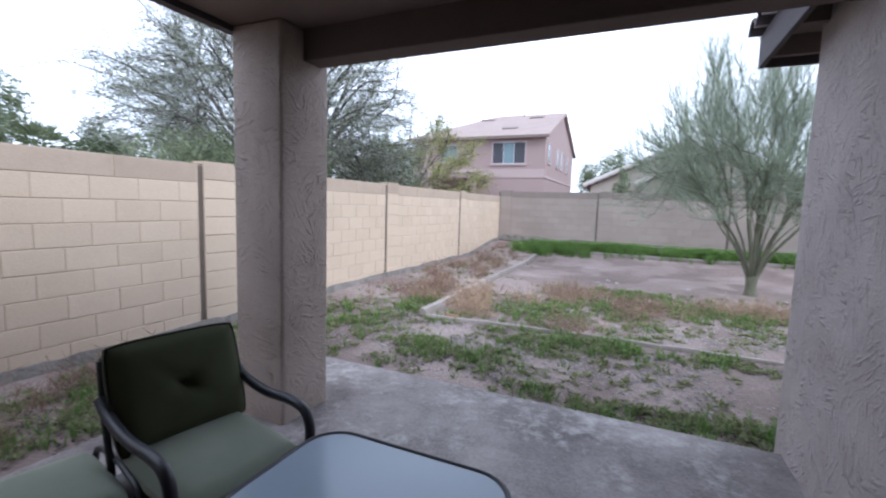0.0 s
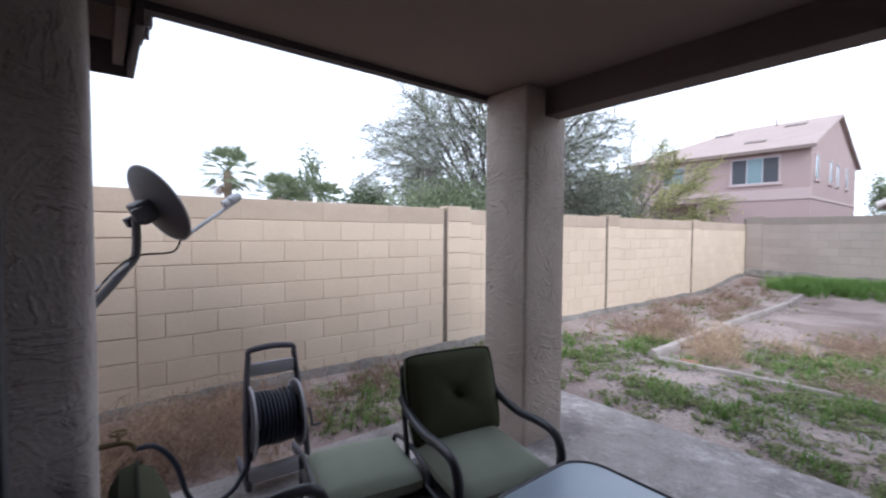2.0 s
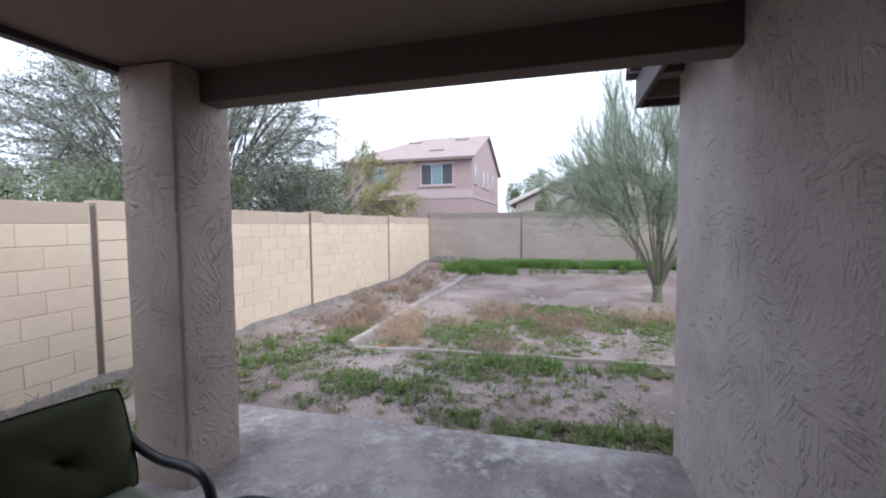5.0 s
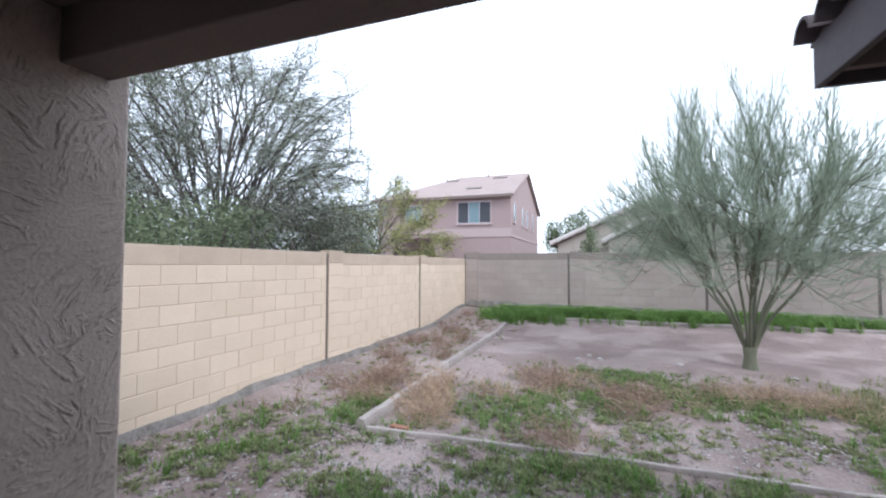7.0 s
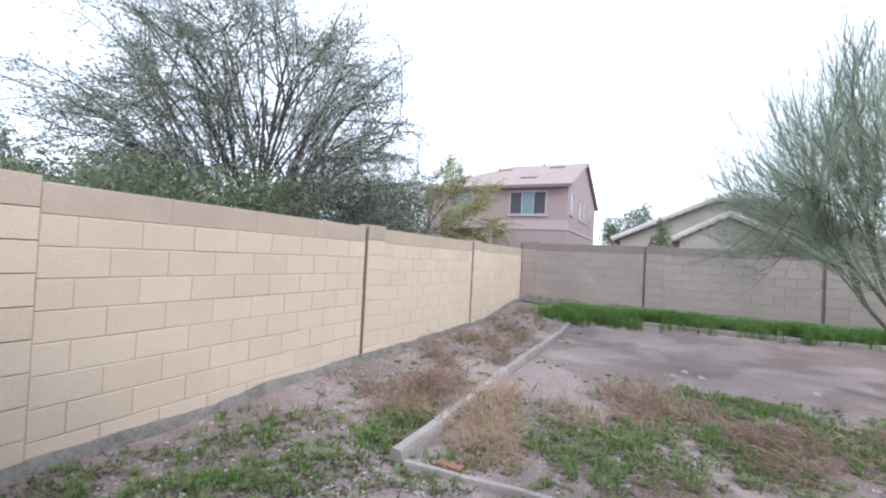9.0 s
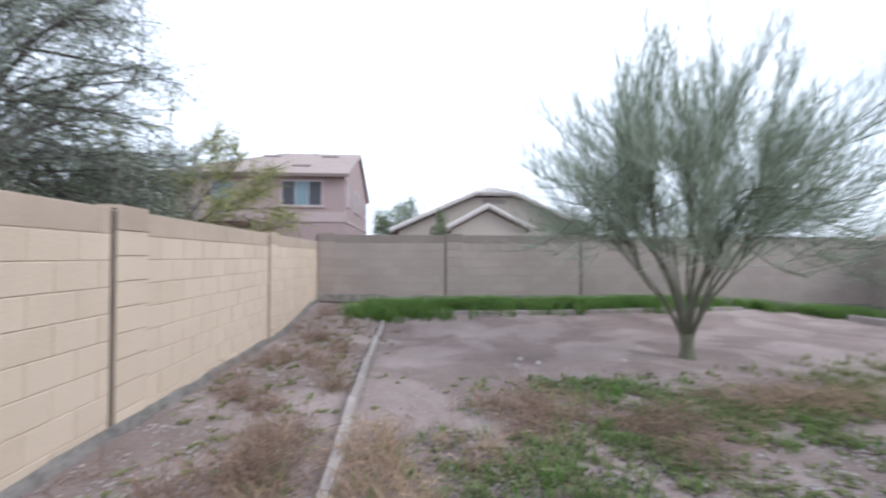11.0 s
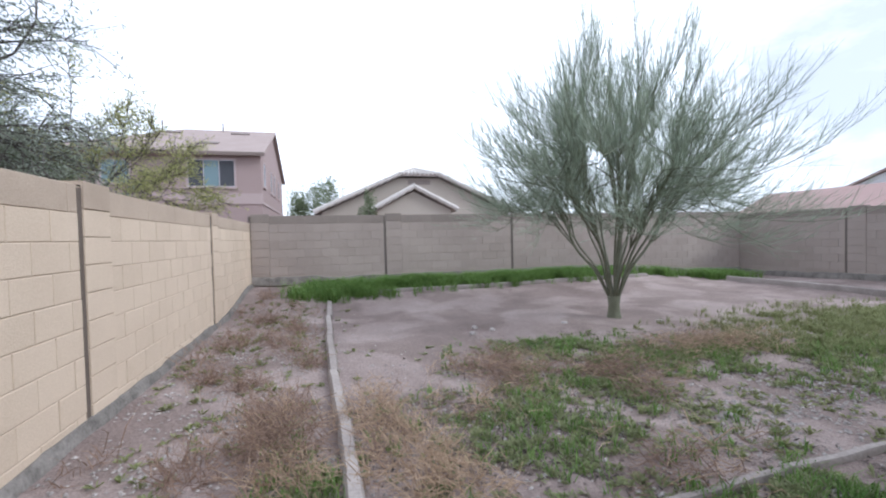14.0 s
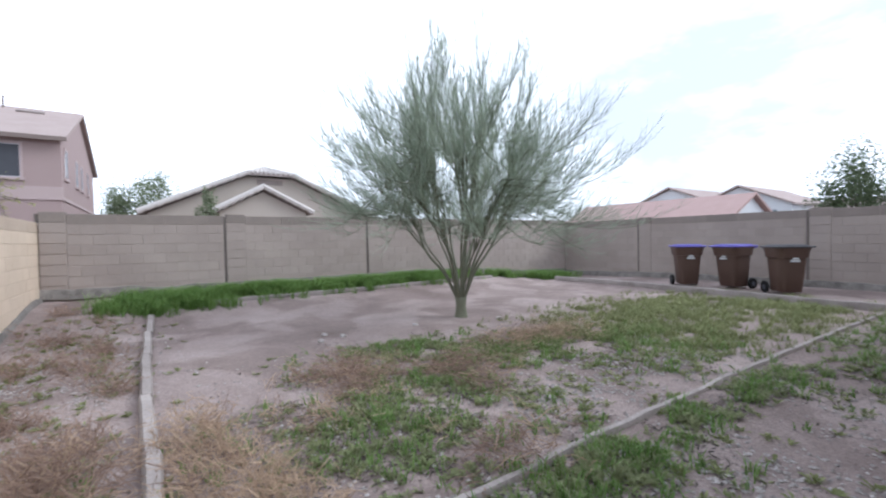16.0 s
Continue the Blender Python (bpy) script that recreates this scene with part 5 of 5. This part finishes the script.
def plain_house(x0, x1, y0, y1, ze, zr, along, wall, roof, label, windows=()):
    """A gabled house; along is the axis of its ridge."""
    t = thing("house", pose(0, 0, 0), label, "house", "houses beyond the east wall")
    o, e = 0.35, 0.12
    if along == "y":
        xm = (x0 + x1) / 2
        part("wall", Shape().prism([(x0, -0.2), (x1, -0.2), (x1, ze), (xm, zr - 0.1), (x0, ze)], y0, y1, "y"), wall, t, "", False)
        part("roof", Shape().prism([(x0 - o, ze - e), (xm, zr), (x1 + o, ze - e), (x1 + o, ze + 0.06), (xm, zr + 0.16), (x0 - o, ze + 0.06)], y0 - o, y1 + o, "y"), roof, t, "", False)
    else:
        ym = (y0 + y1) / 2
        part("wall", Shape().prism([(y0, -0.2), (y1, -0.2), (y1, ze), (ym, zr - 0.1), (y0, ze)], x0, x1, "x"), wall, t, "", False)
        part("roof", Shape().prism([(y0 - o, ze - e), (ym, zr), (y1 + o, ze - e), (y1 + o, ze + 0.06), (ym, zr + 0.16), (y0 - o, ze + 0.06)], x0 - o, x1 + o, "x"), roof, t, "", False)
    for cx, z0, z1, w, plane, axis in windows:
        window(t, cx, z0, z1, w, plane, axis, 2, wall)


# ---- placing: yard ----
palo_verde(1.72, 9.53)
timber_row([(-2.80, 5.10), (-2.82, 6.6), (-2.86, 7.85), (-2.88, 9.6), (-2.87, 11.2), (-2.86, 12.25)], "weathered grey landscape timber edging the dirt", 0.105, 0.11)
timber_row([(-2.72, 5.10), (-1.45, 5.16), (-0.42, 5.22), (0.75, 5.24), (1.58, 5.26), (3.4, 5.26), (5.3, 5.24), (7.3, 5.2)], "weathered grey landscape timber half sunk in gravel", 0.055, 0.052)
timber_row([(-2.3, 13.05), (-0.4, 13.0), (1.6, 13.05), (3.7, 13.15), (5.6, 13.3)], "weathered timber edging the grass bed", 0.09, 0.09)
timber_row([(7.65, 12.6), (7.62, 10.4), (7.58, 8.2), (7.55, 6.4), (7.5, 5.25)], "weathered timber edging the side bed", 0.1, 0.12)
wheelie_bin(pose(8.45, 9.0, ground_z(8.45, 9.0), 0, 0, 222), PURPLE, "brown wheeled bin with purple lid")
wheelie_bin(pose(8.65, 8.02, ground_z(8.65, 8.02), 0, 0, 165), PURPLE, "brown wheeled bin with scuffed purple lid")
wheelie_bin(pose(8.35, 6.9, ground_z(8.35, 6.9), 0, 0, 225), BLACKLID, "brown wheeled bin with black lid")

# ---- placing: patio ----
def patio_spot(x, y, turn, size=0.9):
    """A place on the slab; the set is of a small make."""
    return pose(x, y, SLAB_Z, 0, 0, turn) @ Matrix.Scale(size, 4)


patio_chair(patio_spot(-1.762, 1.17, -10, 0.915), "dark bronze patio chair with olive back cushion beside column")
patio_chair(patio_spot(-1.49, 0.113, 88), "dark bronze patio chair with olive back cushion by the house")
ottoman(patio_spot(-2.062, 0.73, -12))
glass_table(-1.375, -0.57, 0.84, 1.43, 0.41)
hose_reel(patio_spot(-2.79, 0.555, -4, 0.86) @ Matrix.Diagonal((1, 0.8, 1, 1)))
satellite_dish()
sp = thing("garden_tap", pose(-2.62, -0.235, 0.58), "weathered brass garden tap on the house wall", "tap")
part("pipe", Shape().tube([(0, 0, 0), (0, 0.07, 0)], 0.013, 8), BRASS, sp)
part("spout", Shape().tube(arc([(0, 0.06, 0), (0, 0.11, -0.01), (0, 0.13, -0.05)], 4), 0.012, 8), BRASS, sp)
part("tap_wheel", Shape().tube([(0.03 * math.cos(a), 0.07 + 0.03 * math.sin(a), 0.045) for a in np.linspace(0, 2 * math.pi, 14)], 0.006, 6).tube([(0, 0.07, 0), (0, 0.07, 0.05)], 0.006, 6), BRASS, sp)
hs = thing("garden_hose", pose(0, 0, 0), "dark garden hose hanging from the tap", "hose")
part("hose", Shape().tube(arc([(-2.62, -0.105, 0.535), (-2.63, -0.03, 0.52), (-2.66, 0.05, 0.40), (-2.68, 0.10, 0.22), (-2.69, 0.16, SLAB_Z + 0.02), (-2.68, 0.24, SLAB_Z + 0.014), (-2.71, 0.33, SLAB_Z + 0.05), (-2.74, 0.42, 0.30), (-2.77, 0.50, 0.42), (-2.78, 0.62, 0.46)], 8), 0.0125, 8), HOSE, hs)

# ---- placing: beyond the walls ----
pink_house()
gable_house()
plain_house(28.5, 36.0, 16.5, 30.0, 2.3, 4.1, "y", WHITEWALL, ROOFRED, "low pale house with red tiled roof", [(29.8, 1.2, 2.1, 0.7, 16.5, "-y")])
plain_house(42.0, 54.0, 23.5, 31.5, 4.5, 6.2, "x", WHITEWALL, ROOFPINK, "pale gabled house with light roof", [])
plain_house(48.0, 60.0, 19.0, 28.0, 4.2, 6.3, "x", WHITEWALL, ROOFPINK, "pale two-storey house with light roof", [(20.6, 2.6, 3.7, 0.9, 48.0, "-x"), (23.5, 2.6, 3.7, 0.9, 48.0, "-x")])
plain_house(40.0, 52.0, 8.5, 15.5, 2.9, 4.0, "y", WHITEWALL, ROOFPINK, "far low house with pale roof", [])
spread_tree("mesquite_tree", -10.55, 10.4, 0.0, 9.2, 5.2, LEAFGREY, "large mesquite tree with dark limbs and grey-green leaves", 11, 17, 320, 6, 0.036, 1.6, 1.75, 0.72)
shrub("bush", -8.6, 8.0, 0.0, (1.6, 3.6), 3.6, LEAFMID, "dense green bush behind the wall", 3, 16000, 0.055, "shrub", 44)
shrub("bush", -8.4, 13.0, 0.0, (1.3, 2.8), 4.0, LEAFMID, "green bush under the mesquite", 4, 14000, 0.05, "shrub", 40)
spread_tree("tree", -8.1, 14.6, 0.0, 5.4, 3.5, LEAFOLIVE, "low feathery yellow-green tree behind the wall", 6, 12, 110, 4, 0.042, 1.2, 1.75, 0.5)
shrub("bush", -14.0, 7.5, 0.0, (2.0, 2.6), 3.6, LEAFDARK, "dark green bush behind the wall", 8, 8000, 0.075, "shrub", 30)
palm(-25.0, 5.0, 4.75, 1, 1.6)
palm(-24.0, 7.3, 3.5, 2, 1.6)
palm(-25.0, 10.4, 3.3, 3, 1.6)
shrub("tree", -26.0, 9.3, 0.0, (1.7, 2.0), 7.2, LEAFMID, "tall slim green tree behind the wall", 9, 5000, 0.11, "tree")
shrub("tree", -26.0, 14.0, 0.0, (1.9, 2.3), 7.0, LEAFGREY, "rounded grey-green tree behind the wall", 10, 6000, 0.10, "tree")
shrub("tree", -3.5, 45.0, 0.0, (2.6, 2.2), 8.6, LEAFMID, "rounded green tree between the houses", 12, 6000, 0.13, "tree", 26)
spread_tree("tree", -1.2, 48.0, 0.0, 7.2, 2.3, LEAFGREY, "thin bare-looking tree between the houses", 14, 8, 50, 2, 0.06, 2.0)
shrub("conifer", -1.0, 22.0, 0.0, (0.55, 0.55), 3.9, LEAFMID, "small bright green conifer behind the wall", 15, 1500, 0.07, "tree", 12)
shrub("tree", 26.0, 9.2, 0.0, (2.3, 2.3), 6.4, LEAFDARK, "dense dark green tree beyond the east wall", 16, 9000, 0.10, "tree", 30)

# ---- growth on the ground ----
scatter("weeds", GREEN, 4200, weed_clump, WEED, "low green weeds in patches on the dirt", "weeds", (-4.5, 8, 1, 8.8), 21)
scatter("weed_grass", GREEN, 1100, grass_tuft, GRASS, "bright green grass tufts among weeds", "grass", (-4.5, 8, 1, 8.8), 22)
scatter("lawn", LAWN, 3000, grass_tuft, WEEDYELLOW, "thin yellowish-green grass", "grass", (1, 8, 5, 9.6), 23)
scatter("bed_grass", [(-2.2, 13.3, 0.9, 0.45, 1.2), (-0.6, 13.5, 1.2, 0.4, 1.2), (1.4, 13.55, 1.4, 0.4, 1.2), (3.2, 13.6, 1.3, 0.38, 1.1), (-3.0, 12.9, 0.5, 0.4, 0.9), (4.6, 13.7, 0.9, 0.3, 0.6), (8.0, 13.3, 0.7, 0.5, 0.9), (6.3, 13.7, 0.5, 0.3, 0.6)], 3400, tall_grass, GRASS, "thick bright green grass along the back wall", "grass", (-4, 9.5, 12.3, 14.25), 24)
scatter("dry_brush", DRY, 150, dry_tangle, STRAW, "tangled dry straw-coloured brush", "dry brush", (-4.4, 3, 4.8, 9.5), 25)
scatter("brown_brush", DRY, 150, dry_tangle, STRAWDARK, "brown dead brush", "dry brush", (-4.4, 3, 4.8, 9.5), 26)
for k, (bx, by, brx, bry, bh, pale) in enumerate(((-2.62, 6.72, 0.26, 0.34, 0.27, 1), (-2.45, 5.95, 0.30, 0.28, 0.30, 1), (-2.25, 5.55, 0.26, 0.22, 0.22, 1), (-3.3, 6.95, 0.2, 0.22, 0.2, 0), (-3.2, 6.35, 0.26, 0.28, 0.26, 0), (-3.15, 5.85, 0.2, 0.2, 0.18, 1),
        (-3.7, 6.1, 0.14, 0.15, 0.12, 0), (-1.2, 7.55, 0.30, 0.26, 0.28, 0), (-1.25, 7.1, 0.2, 0.18, 0.18, 0), (-0.6, 7.3, 0.24, 0.2, 0.2, 0), (-0.1, 7.0, 0.30, 0.24, 0.27, 0), (-0.2, 6.45, 0.2, 0.18, 0.14, 0),
        (1.05, 7.75, 0.32, 0.2, 0.2, 1), (1.55, 7.5, 0.36, 0.2, 0.24, 1), (2.1, 7.25, 0.3, 0.2, 0.2, 1), (-0.95, 5.42, 0.18, 0.16, 0.15, 0), (-3.5, 9.3, 0.14, 0.16, 0.10, 0), (-4.0, 8.0, 0.10, 0.12, 0.09, 0), (-3.1, 8.3, 0.12, 0.14, 0.10, 0), (-3.35, 10.2, 0.10, 0.12, 0.09, 0),
        (-3.65, 7.7, 0.10, 0.12, 0.09, 0), (-3.8, 10.9, 0.10, 0.12, 0.08, 0), (-4.1, 12.9, 0.12, 0.14, 0.1, 0),
        (-3.85, 0.1, 0.36, 0.40, 0.30, 1), (-4.1, 0.6, 0.30, 0.30, 0.24, 0), (-3.6, -0.3, 0.34, 0.36, 0.30, 0), (-4.15, 1.05, 0.22, 0.22, 0.14, 0), (-3.45, 0.3, 0.2, 0.25, 0.16, 0))):
    tumbleweed(bx, by, brx, bry, bh, STRAW if pale else STRAWDARK, "dead straw-coloured tumbleweed on the dirt" if pale else "dead brown twiggy bush on the dirt", 100 + k, 230 if bh > 0.2 else 110)
scatter("sparse_tufts", [(-3.7, 9.5, 0.8, 3.2, 0.5), (-3.6, 6.2, 0.8, 1.0, 0.5)], 150, dry_tangle, STRAWDARK, "sparse dry tufts on bare dirt", "dry grass", (-4.45, -3.0, 5.0, 13.5), 27)
scatter("sparse_weeds", [(-3.7, 9.5, 0.8, 3.2, 0.5), (0.5, 6.0, 2.5, 1.0, 0.4), (-1.5, 4.2, 2.5, 0.7, 0.4)], 900, weed_clump, WEEDYELLOW, "sparse weeds on bare dirt", "weeds", (-4.45, 4.0, 3.45, 13.5), 28)
scatter("side_brush", [(-3.85, 0.25, 0.5, 0.5, 1.2), (-3.6, -0.3, 0.5, 0.5, 1.0), (-4.2, 1.0, 0.3, 0.3, 0.4)], 330, dry_tangle, STRAW, "heap of dry brush along the side wall", "dry brush", (-4.55, -3.05, -1.5, 2.2), 29)
scatter("side_brush_brown", [(-3.7, 0.0, 0.5, 0.7, 1.2), (-4.1, 2.0, 0.4, 0.6, 0.3)], 420, dry_tangle, STRAWDARK, "brown dead brush along the side wall", "dry brush", (-4.55, -3.05, -1.5, 3.2), 30)
scatter("leaf_litter", GREEN + DRY, 4200, litter, LITTER, "dark dead leaf litter under the weeds", "leaf litter", (-4.5, 5, 1, 9), 33)
bk = Shape().box(-0.10, 0.10, -0.04, 0.04, -0.02, 0.025, 0.008)
brick_ob = tagged(part("brick", bk, material("faded_orange_brick", (0.24, 0.11, 0.075), (0.38, 0.20, 0.145), 14, 0.9, 0.4, 60)), "faded orange brick lying by the timber corner", "brick")
brick_ob.matrix_basis = pose(-2.42, 5.22, ground_z(-2.42, 5.22) + 0.018, 0, 0, -8)
scatter("gravel", [(-1.5, 4.3, 3.2, 1.0, 1.0), (1.0, 5.9, 1.8, 0.8, 1.0), (-3.7, 8, 0.9, 4, 0.7), (-1.5, 6.5, 2, 1.5, 0.5)], 9000, pebble, STONE, "loose gravel on the dirt", "gravel", (-4.5, 5, 3.42, 13), 31)
for sx, sy in ((-0.74, 9.57), (-0.55, 9.3), (0.0, 5.9), (2.1, 8.95), (-0.9, 9.2), (0.7, 9.4)):
    rk = Shape()
    bmk = bmesh.new()
    bmesh.ops.create_icosphere(bmk, subdivisions=2, radius=0.06)
    for q in bmk.verts:
        q.co *= 0.8 + 0.5 * noise.noise(q.co * 14 + Vector((sx, sy, 0)))
        q.co.z *= 0.55
    bmk.verts.index_update()
    rk.add([q.co[:] for q in bmk.verts], [[a.index for a in q.verts] for q in bmk.faces])
    bmk.free()
    o = part("stone", rk, STONE)
    o.location = (sx, sy, ground_z(sx, sy) + 0.012)
    tagged(o, "dark stone lying on bare dirt", "stone", "stones on the dirt")

west_wall()
north_wall()
east_wall()
structure("wall_south", Shape().box(XW, -3.4, -6.1, -5.95, -0.2, 1.83).box(9.0, XE, 0.0, 0.15, -0.2, 1.83), GREYBLOCK, "plain block wall closing the side yards", "wall")
